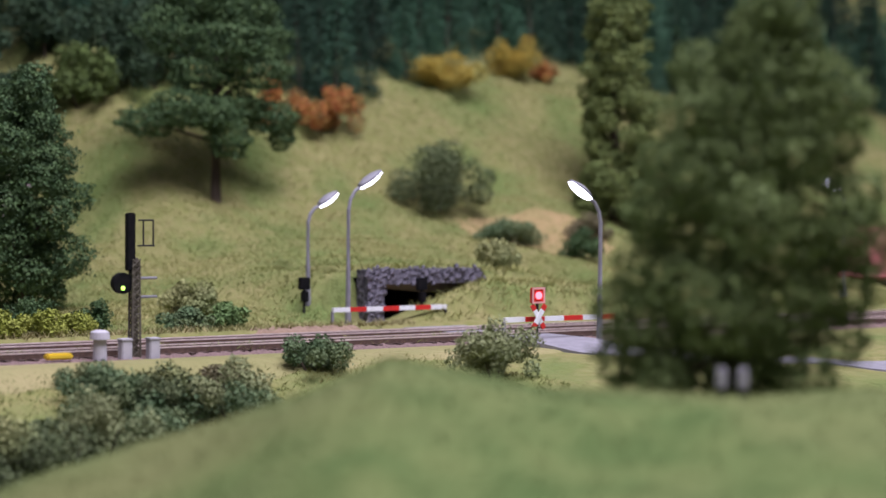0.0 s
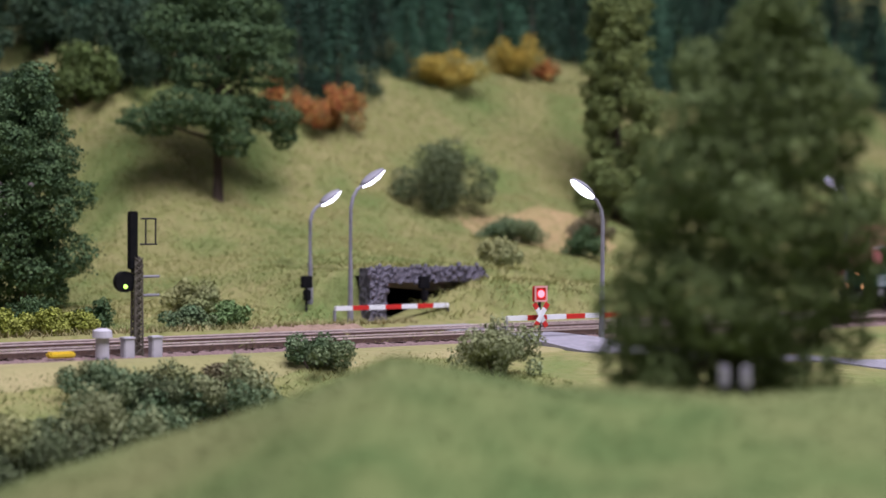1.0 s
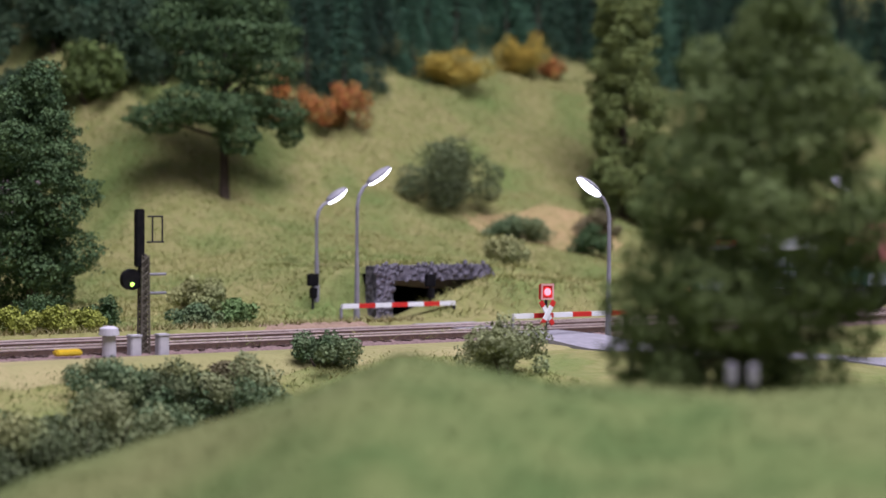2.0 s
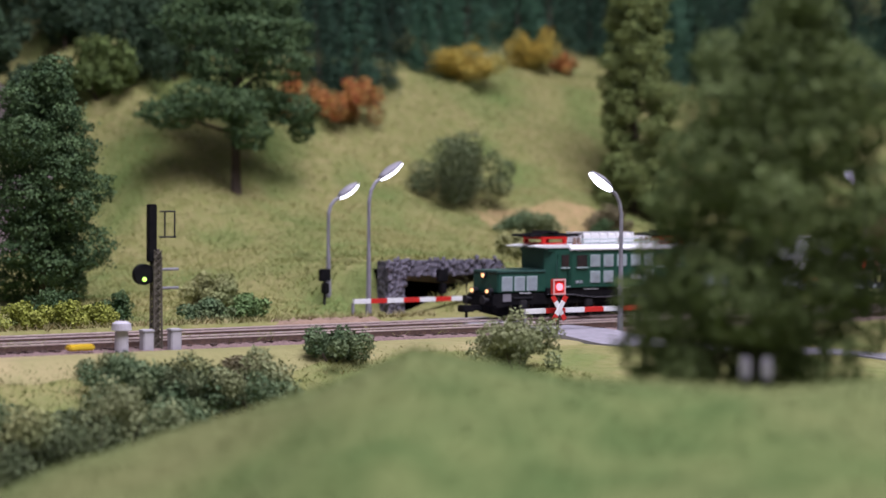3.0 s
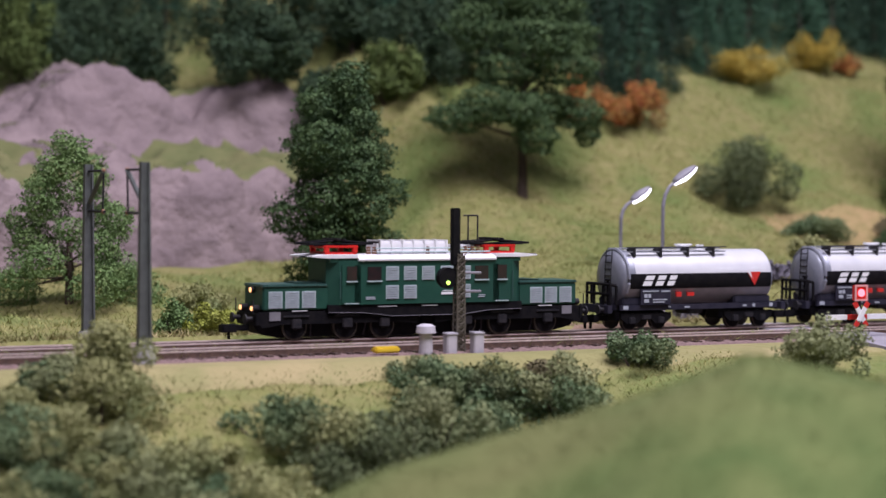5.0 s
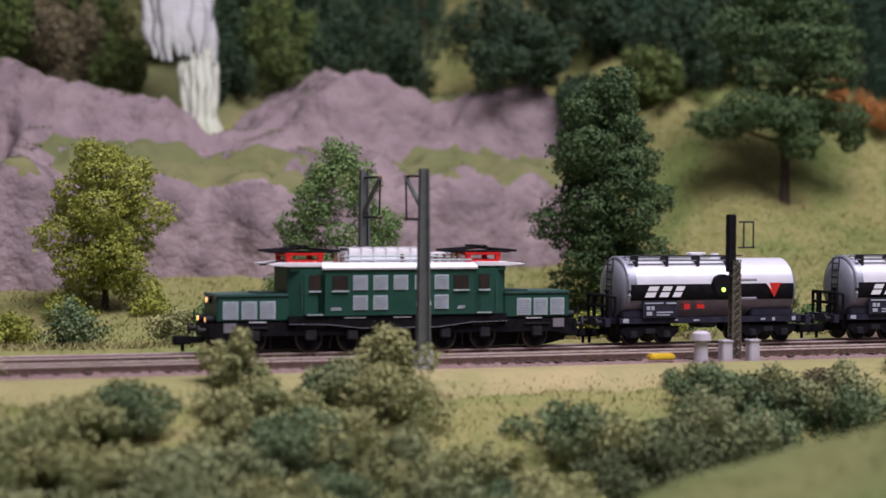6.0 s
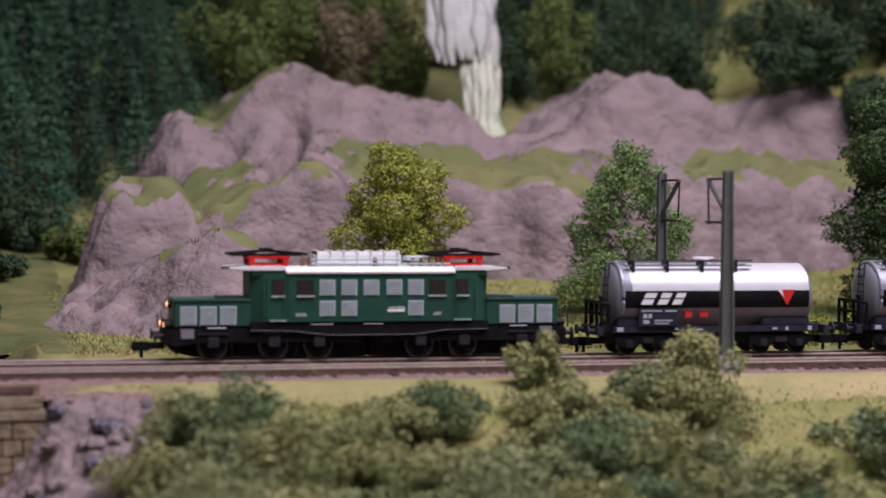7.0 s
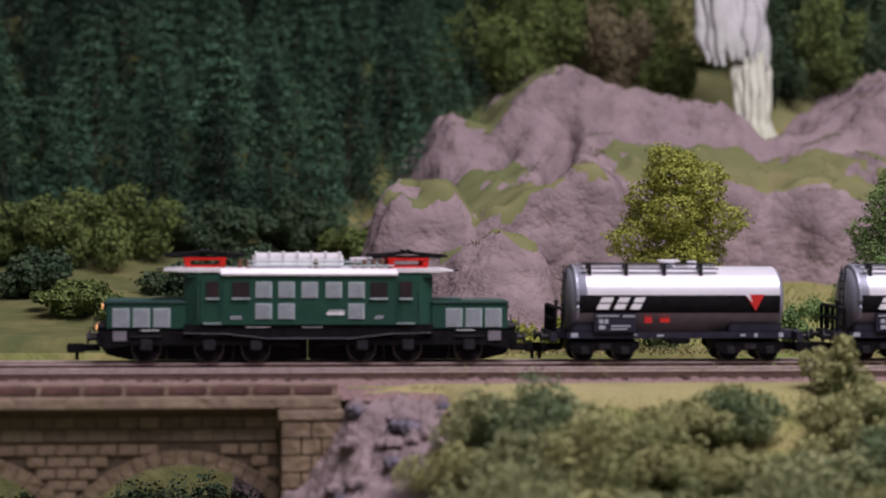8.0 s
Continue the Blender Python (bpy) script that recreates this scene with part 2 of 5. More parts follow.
def waves(x, y, s, seed=0):
    """A smooth uneven height between about -1 and 1, of wavelength s."""
    k = 2 * math.pi / s
    out = 0
    for i in range(7):
        a = 1.7 * i + seed * 2.3
        out = out + np.sin(k * (0.7 + 0.13 * i) * (x * math.cos(a) + y * math.sin(a)) + 5.1 * i + seed)
    return out / 3.2


NEAR = 0.82
NEAR_X, NEAR_Y = 0.069 + 0.249 * NEAR, -0.567 + 0.375 * NEAR


def ground(x, y):
    """Height of the landscape over rail level."""
    x, y = np.asarray(x, float), np.asarray(y, float)
    meadow = np.interp(y, [0.02, 0.045, 0.10, 0.16, 0.20, 0.24, 0.28, 0.36, 0.5, 0.9], [-0.003, 0.002, 0.012, 0.028, 0.046, 0.076, 0.103, 0.138, 0.205, 0.34])
    woods = np.interp(y, [0.02, 0.06, 0.10, 0.2, 0.29, 0.34, 0.40, 0.50, 0.9], [-0.003, -0.004, -0.001, 0.010, 0.024, 0.046, 0.085, 0.150, 0.33])
    middle = np.interp(y, [0.02, 0.05, 0.10, 0.17, 0.25, 0.34, 0.40, 0.5, 0.9], [-0.003, 0.0, 0.002, 0.008, 0.02, 0.06, 0.10, 0.15, 0.27])
    rear = woods + (middle - woods) * step(0.06, 0.14, x)
    rear = rear + (meadow - rear) * step(0.38, 0.47, x)
    rear = rear + 0.0022 * waves(x, y, 0.09) * step(0.05, 0.12, y) + 0.0006 * waves(x, y, 0.025, 3) * step(0.03, 0.06, y)
    lip = 0.4575 - 0.9 * np.clip(y - 0.047, 0, 0.06)
    bank = 0.0175 * step(lip - 0.4 * np.clip(y - 0.047, 0, 0.04), 0.4595, x) * step(0.60, 0.53, x) * step(0.043, 0.047, y) * step(0.17, 0.11, y)
    mound = np.interp(x, [0.466, 0.507, 0.56, 0.66], [0.0, 0.0145, 0.012, 0.0]) * step(0.022, 0.036, y) * step(0.09, 0.05, y)
    rear = np.maximum(rear, np.maximum(bank, mound))
    rear = np.where((x > 0.462) & (x < 0.510) & (y > 0.040) & (y < 0.102), -0.004, rear)
    low = np.interp(-y, [0.045, 0.055, 0.075, 0.11, 0.16, 0.26, 0.5], [-0.003, -0.003, -0.012, -0.030, -0.052, -0.07, -0.08])
    flat = np.interp(-y, [0.045, 0.10, 0.2, 0.5], [-0.003, -0.006, -0.012, -0.03])
    valley = low + (flat - low) * step(0.34, 0.42, x)
    along = (0.80 * (x - NEAR_X) - 0.60 * (y - NEAR_Y)) / NEAR
    across = (0.60 * (x - NEAR_X) + 0.80 * (y - NEAR_Y)) / NEAR
    crest = np.interp(along, [-0.16, -0.085, -0.04, 0.0, 0.035, 0.10, 0.3], [-0.055, -0.022, -0.006, 0.0085, 0.003, 0.003, 0.0])
    side = np.where(across > 0, across * 0.9 + across**2 * 6, across**2 * 0.9 - across * 0.05)
    ridge = 0.0447 * (1 - NEAR) + NEAR * (crest - side)
    front = np.maximum(valley, ridge) + 0.0012 * waves(x, y, 0.06, 5) * step(0.06, 0.10, -y)
    z = np.where(y > -0.01, rear, front)
    z = np.where((y < 0.02) & (y > -0.045), -0.003, z)
    side_x = np.where(y < -0.044, 0.030, 0.0)
    ravine = step(0.052 + side_x, 0.020 + 0.4 * side_x, x) * step(-0.34, -0.30, x) * step(0.085, 0.05, y)
    return z - ravine * (0.075 + z) * step(-0.30, -0.2, y)


def bank_rock(x, y):
    z = np.interp(x + 0.003 * waves(x, y, 0.03, 2), [0.0, 0.02, 0.036, 0.05, 0.065, 0.08], [-0.078, -0.055, -0.033, -0.014, -0.008, -0.005])
    z = z + 0.45 * np.minimum(y + 0.052, 0) - 0.012 * step(0.076, 0.092, x)
    z = z + (-0.0062 - z) * step(-0.058, -0.047, y) * step(0.045, 0.054, x)
    return z + 0.0022 * np.abs(waves(x, y, 0.012, 4)) + 0.0010 * waves(x, y, 0.005, 7) - 0.001


def sheet(name, xs, ys, height, material, label, smooth=True):
    gx, gy = np.meshgrid(xs, ys)
    v = np.stack([gx, gy, height(gx, gy)], -1).reshape(-1, 3)
    n, k = len(xs), len(ys)
    i = (np.arange(k - 1)[:, None] * n + np.arange(n - 1)[None, :]).ravel()
    return raw(name, v, np.stack([i, i + 1, i + n + 1, i + n], -1), material, smooth=smooth)


xs = np.unique(np.concatenate([np.arange(-0.9, 1.7, 0.02), np.arange(-0.36, 1.0, 0.004)]))
ys = np.unique(np.concatenate([np.arange(-0.9, 1.3, 0.02), np.arange(-0.3, 0.36, 0.003)]))
vx, vy = np.arange(0.05, 0.472, 0.004), np.arange(-0.072, -0.0405, 0.0015)
tagged(sheet("verge", vx, vy, lambda x, y: ground(x, y) + 0.0006 - 0.002 * step(-0.062 + 0.004 * waves(x, y, 0.03, 2), -0.070, y) - 0.002 * step(0.07, 0.055, x), "verge", ""), "straw-coloured dry grass verge along the track", "verge", kind="structure")
tagged(sheet("ground", xs, ys, ground, "meadow", ""), "yellow-green static grass landscape of a model railway", "ground", kind="structure")


# ---- railway: two straight tracks along x ----
TRACKS = (0.0, -0.0255)
X0, X1 = -0.9, 1.5


def track_bed():
    prof = [(-0.046, -0.006), (-0.040, -0.0022), (0.014, -0.0022), (0.021, -0.006)]
    n = 900
    xs_ = np.linspace(X0, X1, n)
    ysamp = np.linspace(-0.046, 0.021, 26)
    zs = np.interp(ysamp, [p[0] for p in prof], [p[1] for p in prof])
    v = np.array([(x, y, z) for x in xs_ for y, z in zip(ysamp, zs)])
    v[:, 2] += rng.normal(0, 0.00022, len(v))
    m = len(ysamp)
    i = (np.arange(n - 1)[:, None] * m + np.arange(m - 1)[None, :]).ravel()
    bed = raw("track_bed", v, np.stack([i, i + m, i + m + 1, i + 1], -1), "ballast")
    tagged(bed, "red-brown ballast under two model railway tracks", "track bed", kind="structure")


track_bed()
for y in TRACKS:
    for s in (-1, 1):
        bm = boxes((X0, X1, -0.0003, 0.0003, -0.0005, 0.0), bevel=0.0001)
        rail = part("rail", bm, "rail")
        rail.location = (0, y + s * 0.0048, 0)
        tagged(rail, "bright worn steel rail on brown sleepers", "rail", "rails of the two tracks")
        foot = part("rail_web", boxes((X0, X1, -0.00025, 0.00025, -0.0017, -0.0005), (X0, X1, -0.0006, 0.0006, -0.0020, -0.0017)), "rail_side", rail, "rusty rail web and foot")
    v, f = [], []
    for i in range(int((X1 - X0) / 0.0042)):
        x = X0 + i * 0.0042
        b = len(v)
        v += [(x + dx, y + dy, z) for z in (-0.0035, -0.0019) for dx, dy in ((-0.0008, -0.008), (0.0008, -0.008), (0.0008, 0.008), (-0.0008, 0.008))]
        f += [(b + 4, b + 5, b + 6, b + 7), (b, b + 1, b + 5, b + 4), (b + 1, b + 2, b + 6, b + 5), (b + 2, b + 3, b + 7, b + 6), (b + 3, b, b + 4, b + 7)]
    tagged(raw("sleepers", v, f, "sleeper"), "dark brown sleepers bedded in ballast", "sleepers", kind="stuff")


# ---- plants ----
def leaves(blobs, n, size, seed, inner=0.70, flat=0.45):
    """Small leaf quads scattered in the outer shell of several uneven blobs (x, y, z, rx, ry, rz)."""
    r = np.random.default_rng(seed)
    blobs = np.array(blobs, float)
    w = (blobs[:, 3] * blobs[:, 4] + blobs[:, 4] * blobs[:, 5] + blobs[:, 3] * blobs[:, 5])
    k = r.choice(len(blobs), n, p=w / w.sum())
    d = r.normal(size=(n, 3))
    d /= np.linalg.norm(d, axis=1)[:, None]
    lump = 1 + 0.16 * np.sin(d[:, 0] * 7 + k * 1.9) * np.sin(d[:, 1] * 6 + k) + 0.12 * np.sin(d[:, 2] * 9 + k * 2.7)
    rad = (inner + (1.04 - inner) * r.random(n) ** 0.6) * lump * np.where(r.random(n) < 0.12, r.uniform(1.0, 1.3, n), 1.0)
    p = blobs[k, :3] + d * blobs[k, 3:] * rad[:, None]
    nn = d + flat * 1.3 * r.normal(size=(n, 3))
    nn /= np.linalg.norm(nn, axis=1)[:, None]
    t = np.cross(nn, r.normal(size=(n, 3)))
    t /= np.linalg.norm(t, axis=1)[:, None]
    b = np.cross(nn, t)
    s = size * (0.55 + 0.9 * r.random(n))[:, None]
    v = np.stack([p - t * s * 0.5, p + b * s * 0.32, p + t * s * 0.5, p - b * s * 0.32 + nn * s * 0.2], 1).reshape(-1, 3)
    return v, np.arange(4 * n).reshape(-1, 4)


def limb_set(h, blobs, r0, seed):
    """A tapered trunk with a limb towards each blob."""
    r = random.Random(seed)
    bm = sweep([(0, 0, -0.002), (0.0004 * r.uniform(-1, 1), 0, h * 0.45), (0, 0.0004, h * 0.85)], [r0 * 1.25, r0, r0 * 0.45])
    return bm


def tree(name, label, blobs, n, size, leaf, x, y, h_trunk, r0, seed, z=None, category="tree", group=""):
    t = thing(name, label, category, x, y, float(ground(x, y)) if z is None else z, group=group)
    part("trunk", limb_set(h_trunk, blobs, r0, seed), "bark", t)
    for b in blobs[:12]:
        base = Vector((0, 0, min(h_trunk * 0.6, max(h_trunk * 0.3, b[2] * 0.75))))
        part("limb", rod(bmesh.new(), base, Vector(b[:3]), r0 * 0.4, r0 * 0.12, 6), "bark", t)
    v, f = leaves(blobs, n, size, seed)
    raw("crown", v, f, leaf, t)
    return t


def blob_cloud(seed, n, rx, ry, z0, z1, size, shape):
    """n blobs inside a crown; shape(t) gives its half width at height t (0..1) as a share of rx, ry."""
    r = random.Random(seed)
    out = []
    for i in range(n):
        t = (i + r.random()) / n
        a = i * 2.4 + r.uniform(-0.5, 0.5)
        q = shape(t) * r.uniform(0.45, 0.8)
        s = size * r.uniform(0.75, 1.25) * (0.42 + 0.58 * min(1, shape(t)))
        out.append((math.cos(a) * rx * q, math.sin(a) * ry * q, z0 + (z1 - z0) * t, s, s, s * 0.75))
    return out


def spruce_mesh(seed, h, rad, n):
    r = np.random.default_rng(seed)
    t = 0.06 + 0.94 * r.random(n) ** 1.25
    whorl = np.round(t * 15) / 15
    t = t * 0.35 + whorl * 0.65
    a = r.random(n) * 2 * math.pi
    ln = rad * (1.03 - t) ** 0.85 * (0.35 + 0.70 * r.random(n) ** 0.7) * (1 + 0.2 * np.sin(3 * a + 9 * t)) * (0.70 + 0.55 * ((t * 11) % 1.0))
    base = np.stack([0 * a, 0 * a, h * t], -1)
    out = np.stack([np.cos(a), np.sin(a), -0.28 + 0.15 * r.normal(size=n)], -1)
    p = base + out * ln[:, None]
    d = out + 0.45 * r.normal(size=(n, 3))
    d /= np.linalg.norm(d, axis=1)[:, None]
    side = np.cross(d, r.normal(size=(n, 3)))
    side /= np.linalg.norm(side, axis=1)[:, None]
    lng = (0.0010 + 0.0015 * r.random(n))[:, None]
    wd = (0.0003 + 0.0003 * r.random(n))[:, None]
    v = np.stack([p - d * lng, p + side * wd, p + d * lng * 0.8, p - side * wd], 1).reshape(-1, 3)
    return v, np.arange(4 * n).reshape(-1, 4)


def spruces():
    kinds = []
    for i in range(4):
        s = thing("spruce", "dark blue-green bottle-brush spruce on the hillside", "tree", group="spruce forest")
        part("trunk", rod(bmesh.new(), (0, 0, -0.01), (0, 0, 0.085), 0.0012, 0.0004, 7), "bark", s)
        v, f = spruce_mesh(20 + i, 0.09, 0.0195 + 0.0015 * i, 6000)
        raw("crown", v, f, "needle", s)
        kinds.append(s)
    r = random.Random(5)
    spots = []

    def fill(x0, x1, y0, y1, gap, lo, hi):
        y = y0
        while y < y1:
            x = x0 + r.uniform(0, gap)
            while x < x1:
                spots.append((x + r.uniform(-0.3, 0.3) * gap, y + r.uniform(-0.3, 0.3) * gap, r.uniform(lo, hi)))
                x += gap
            y += gap * 0.85
    fill(0.47, 1.06, 0.285, 0.40, 0.0255, 0.45, 0.88)
    fill(-0.16, 0.10, 0.300, 0.52, 0.0260, 0.52, 0.98)
    fill(0.095, 0.135, 0.35, 0.44, 0.0260, 0.5, 0.85)
    fill(0.10, 0.46, 0.44, 0.52, 0.030, 0.7, 1.0)
    spots = [p for p in spots if not (0.66 < p[0] < 0.79 and p[1] < 0.318)]
    for i, (x, y, s) in enumerate(spots):
        y += (0.05 * max(0, min(1, (0.55 - x) / 0.08)) - 0.026 * max(0, 1 - abs(x - 0.585) / 0.03)) * (1 if x > 0.46 else 0)
        m = pose(x, y, float(ground(x, y)) - 0.002, r.uniform(-3, 3), r.uniform(-3, 3), r.uniform(0, 360)) @ Matrix.Diagonal((s * r.uniform(0.9, 1.15), s * r.uniform(0.9, 1.15), s, 1))
        if i < 4:
            kinds[i].matrix_basis = m
        else:
            src = kinds[i % 4]
            c = copy_thing(src, Matrix())
            c.matrix_basis = m


spruces()

oak = [(-0.006, 0.004, 0.088, 0.018, 0.016, 0.013), (0.012, 0.0, 0.084, 0.016, 0.015, 0.012), (0.024, 0.004, 0.070, 0.014, 0.013, 0.010), (-0.020, 0.004, 0.072, 0.013, 0.012, 0.010), (0.004, -0.006, 0.068, 0.017, 0.014, 0.011), (0.016, -0.004, 0.056, 0.015, 0.013, 0.009),
       (-0.010, 0.0, 0.054, 0.013, 0.012, 0.008), (-0.018, -0.004, 0.038, 0.016, 0.013, 0.008), (-0.032, 0.0, 0.033, 0.013, 0.011, 0.006), (-0.006, -0.010, 0.036, 0.013, 0.011, 0.007), (0.000, -0.012, 0.026, 0.009, 0.009, 0.008), (0.012, 0.002, 0.040, 0.012, 0.012, 0.007),
       (0.026, -0.002, 0.036, 0.011, 0.010, 0.007), (0.031, -0.002, 0.028, 0.006, 0.006, 0.006)]
tree("oak", "spreading dark green deciduous model tree on the meadow", oak, 42000, 0.0014, "leaf_dark", 0.482, 0.193, 0.075, 0.0022, 3)
col = blob_cloud(4, 30, 0.0185, 0.017, 0.006, 0.086, 0.0100, lambda t: 0.75 + 0.5 * math.sin(math.pi * min(1, t * 1.05)) - 0.35 * t)
tree("poplar", "tall dense dark green tree beside the track", col, 56000, 0.0012, "leaf_dark", 0.358, 0.109, 0.06, 0.002, 6)
con = blob_cloud(8, 80, 0.0215, 0.020, 0.0, 0.112, 0.0068, lambda t: 1.05 - 0.35 * t + 0.1 * math.sin(17 * t))
tree("conifer", "tall light green columnar tree on the slope", con, 52000, 0.0014, "needle_green", 0.694, 0.18, 0.08, 0.0022, 9)
yel = blob_cloud(11, 26, 0.0200, 0.016, 0.006, 0.056, 0.0084, lambda t: 0.78 + 0.45 * math.sin(math.pi * t) - 0.45 * t)
tree("maple", "small bright yellow-green tree in front of the rocks", yel, 38000, 0.0010, "leaf_yellow", 0.178, 0.13, 0.03, 0.0014, 12)
grn = blob_cloud(14, 36, 0.034, 0.024, 0.003, 0.058, 0.0084, lambda t: 1.12 - 0.95 * t)
tree("lime_tree", "small mid-green pyramidal tree behind the track", grn, 32000, 0.0010, "leaf_mid", 0.259, 0.12, 0.03, 0.0014, 15)


def pine_clumps():
    """Clumps of the near tree: an uneven crown, wider on one side, with the reach of both sides by height."""
    r = random.Random(17)
    zs = [0.000, 0.006, 0.013, 0.022, 0.035, 0.048, 0.060, 0.066, 0.071, 0.080]
    left = [0.018, 0.027, 0.0295, 0.0275, 0.0235, 0.0185, 0.0150, 0.0130, 0.0020, 0.0020]
    right = [0.015, 0.022, 0.0265, 0.0300, 0.0310, 0.0290, 0.0250, 0.0235, 0.0160, 0.0130]
    out = []
    for i in range(56):
        z = 0.002 + 0.076 * (i + r.random()) / 56
        s = r.uniform(0.0050, 0.0088) * (0.8 if z > 0.066 else 1.0)
        a, b = float(np.interp(z, zs, left)) - s * 0.8, float(np.interp(z, zs, right)) - s * 0.8
        u = (i * 0.618) % 1.0
        u = u + 0.25 * math.sin(2 * math.pi * u) / (2 * math.pi) * -1
        x = -a + (a + b) * u
        y = r.uniform(-1, 1) * 0.55 * math.sqrt(max(0.05, 1 - (2 * u - 1) ** 2)) * (a + b) / 2
        c, d = math.cos(radians(-35)), math.sin(radians(-35))
        out.append((x * c - y * d, x * d + y * c, z + 0.0115, s, s, s * 0.9))
    return out


tree("pine", "large soft green tree on the near hill", pine_clumps(), 62000, 0.0011, "pine", 0.3353, -0.2848, 0.08, 0.0022, 18)


def bush(x, y, w, h, leaf, seed, label, n=900, size=0.0024, z=None, name="bush", group=""):
    r = random.Random(seed)
    if z is None:
        z = float(ground(x, y))
        if 0.02 < x < 0.09 and -0.2 < y < -0.045:
            z = max(z, float(bank_rock(np.array(x), np.array(y))))
    b = thing(name, label, "bush", x, y, z - 0.0008, group=group)
    blobs = []
    for i in range(26):
        a, q = r.uniform(0, 6.28), r.uniform(0.02, 0.80)
        s = r.uniform(0.14, 0.30)
        blobs.append((math.cos(a) * q * w, math.sin(a) * q * w, h * r.uniform(0.18, 0.92 - 0.35 * q), s * w, s * w, s * h * 0.95))
    v, f = leaves(blobs, int(n * 4.0), size * 0.48, seed, inner=0.62, flat=0.42)
    raw("foliage", v, f, leaf, b)
    for q in blobs[:3]:
        part("stem", rod(bmesh.new(), (q[0] * 0.2, q[1] * 0.2, -0.001), q[:3], 0.0004, 0.0002, 5), "bark", b)
    return b


bush(0.595, 0.187, 0.030, 0.032, "leaf_greygreen", 31, "round grey-green bush on the meadow", 3800)
bush(0.566, 0.238, 0.020, 0.022, "leaf_red", 32, "orange-red autumn bush at the forest edge", 1800)
bush(0.541, 0.243, 0.014, 0.022, "leaf_red", 33, "orange-red autumn bush at the forest edge", 1200)
bush(0.662, 0.277, 0.024, 0.018, "leaf_gold", 34, "golden yellow autumn bush at the forest edge", 2200)
bush(0.720, 0.298, 0.018, 0.024, "leaf_gold", 35, "golden and orange autumn bush at the forest edge", 1600)
bush(0.742, 0.296, 0.010, 0.012, "leaf_red", 36, "orange-red autumn bush at the forest edge", 800)
bush(0.604, 0.150, 0.020, 0.012, "leaf_blue", 37, "low dark green shrub on the meadow", 1500)
bush(0.632, 0.13, 0.012, 0.014, "leaf_dark", 39, "low dark green shrub beside the bank", 1000)
bush(0.655, 0.15, 0.014, 0.013, "leaf_brown", 40, "bare brown brushwood on the slope", 900)
bush(0.535, 0.06, 0.010, 0.014, "leaf_olive", 41, "light green bush beside the tunnel mouth", 1000)
bush(0.407, 0.075, 0.014, 0.013, "leaf_olive", 42, "pale olive bush beside the track", 1400)
bush(0.385, 0.035, 0.011, 0.008, "leaf_blue", 43, "low green shrub beside the track", 800)
bush(0.400, 0.034, 0.010, 0.010, "leaf_mid", 44, "low green shrub beside the track", 800)


# ---- rocks ----
def rock_height(x, y):
    top = np.interp(x, [0.03, 0.07, 0.10, 0.119, 0.135, 0.15, 0.169, 0.20, 0.245, 0.256, 0.275, 0.29, 0.327, 0.36, 0.405, 0.42, 0.44, 0.47], [-0.02, 0.02, 0.055, 0.082, 0.074, 0.092, 0.103, 0.093, 0.085, 0.073, 0.073, 0.082, 0.105, 0.088, 0.097, 0.085, 0.055, 0.0])
    shelf = np.interp(x, [0.03, 0.07, 0.11, 0.16, 0.2, 0.3, 0.36, 0.43, 0.46], [-0.02, 0.012, 0.036, 0.060, 0.053, 0.047, 0.051, 0.046, 0.0])
    foot = np.interp(x, [0.04, 0.09, 0.13, 0.2, 0.3, 0.4, 0.46], [0.13, 0.13, 0.15, 0.18, 0.19, 0.205, 0.24])
    w = 0.006 * waves(x, y, 0.07, 1) + 0.0014 * waves(x, y, 0.024, 2)
    y = y + w
    a = step(0, 0.032, y - foot)
    b = step(0.266, 0.292, y)
    rise = 0.30 * np.clip(y - 0.215, 0, 0.05) * step(0.05, 0.12, x)
    z = -0.02 + a * (shelf + 0.02) + rise * (1 - b) + b * (top - shelf)
    bulge = 0.057 * np.exp(-((((x - 0.096) / 0.026) ** 2 + ((y - 0.185) / 0.034) ** 2) ** 2)) - 0.004
    tongue = np.interp(x, [0.030, 0.043, 0.072, 0.113, 0.128, 0.165], [-0.03, -0.004, 0.013, 0.033, 0.030, -0.06]) - 0.75 * np.maximum(0.115 - y, 0) - 0.8 * np.maximum(y - 0.135, 0)
    z = np.maximum(z, np.maximum(bulge, tongue))
    rough_ = np.abs(waves(x, y, 0.06, 4)) * 0.0035 + np.abs(waves(x, y, 0.030, 6)) * 0.0035 + np.abs(waves(x, y, 0.009, 9)) * 0.0004 + np.maximum(waves(x + 0.4 * z, y, 0.036, 12), 0) ** 2 * 0.0035
    cleft = 0.020 * np.exp(-(((x - 0.156 - 0.25 * (y - 0.24)) / 0.005) ** 2)) * step(0.19, 0.22, y) * step(0.30, 0.275, y)
    return z - rough_ - cleft + 0.0015


rx, ry = np.arange(0.03, 0.475, 0.0022), np.arange(0.07, 0.40, 0.0022)
rocks = tagged(sheet("rock_outcrop", rx, ry, rock_height, "rock", ""), "mauve-grey plaster rock outcrop with grassy ledges", "rocks", kind="structure")


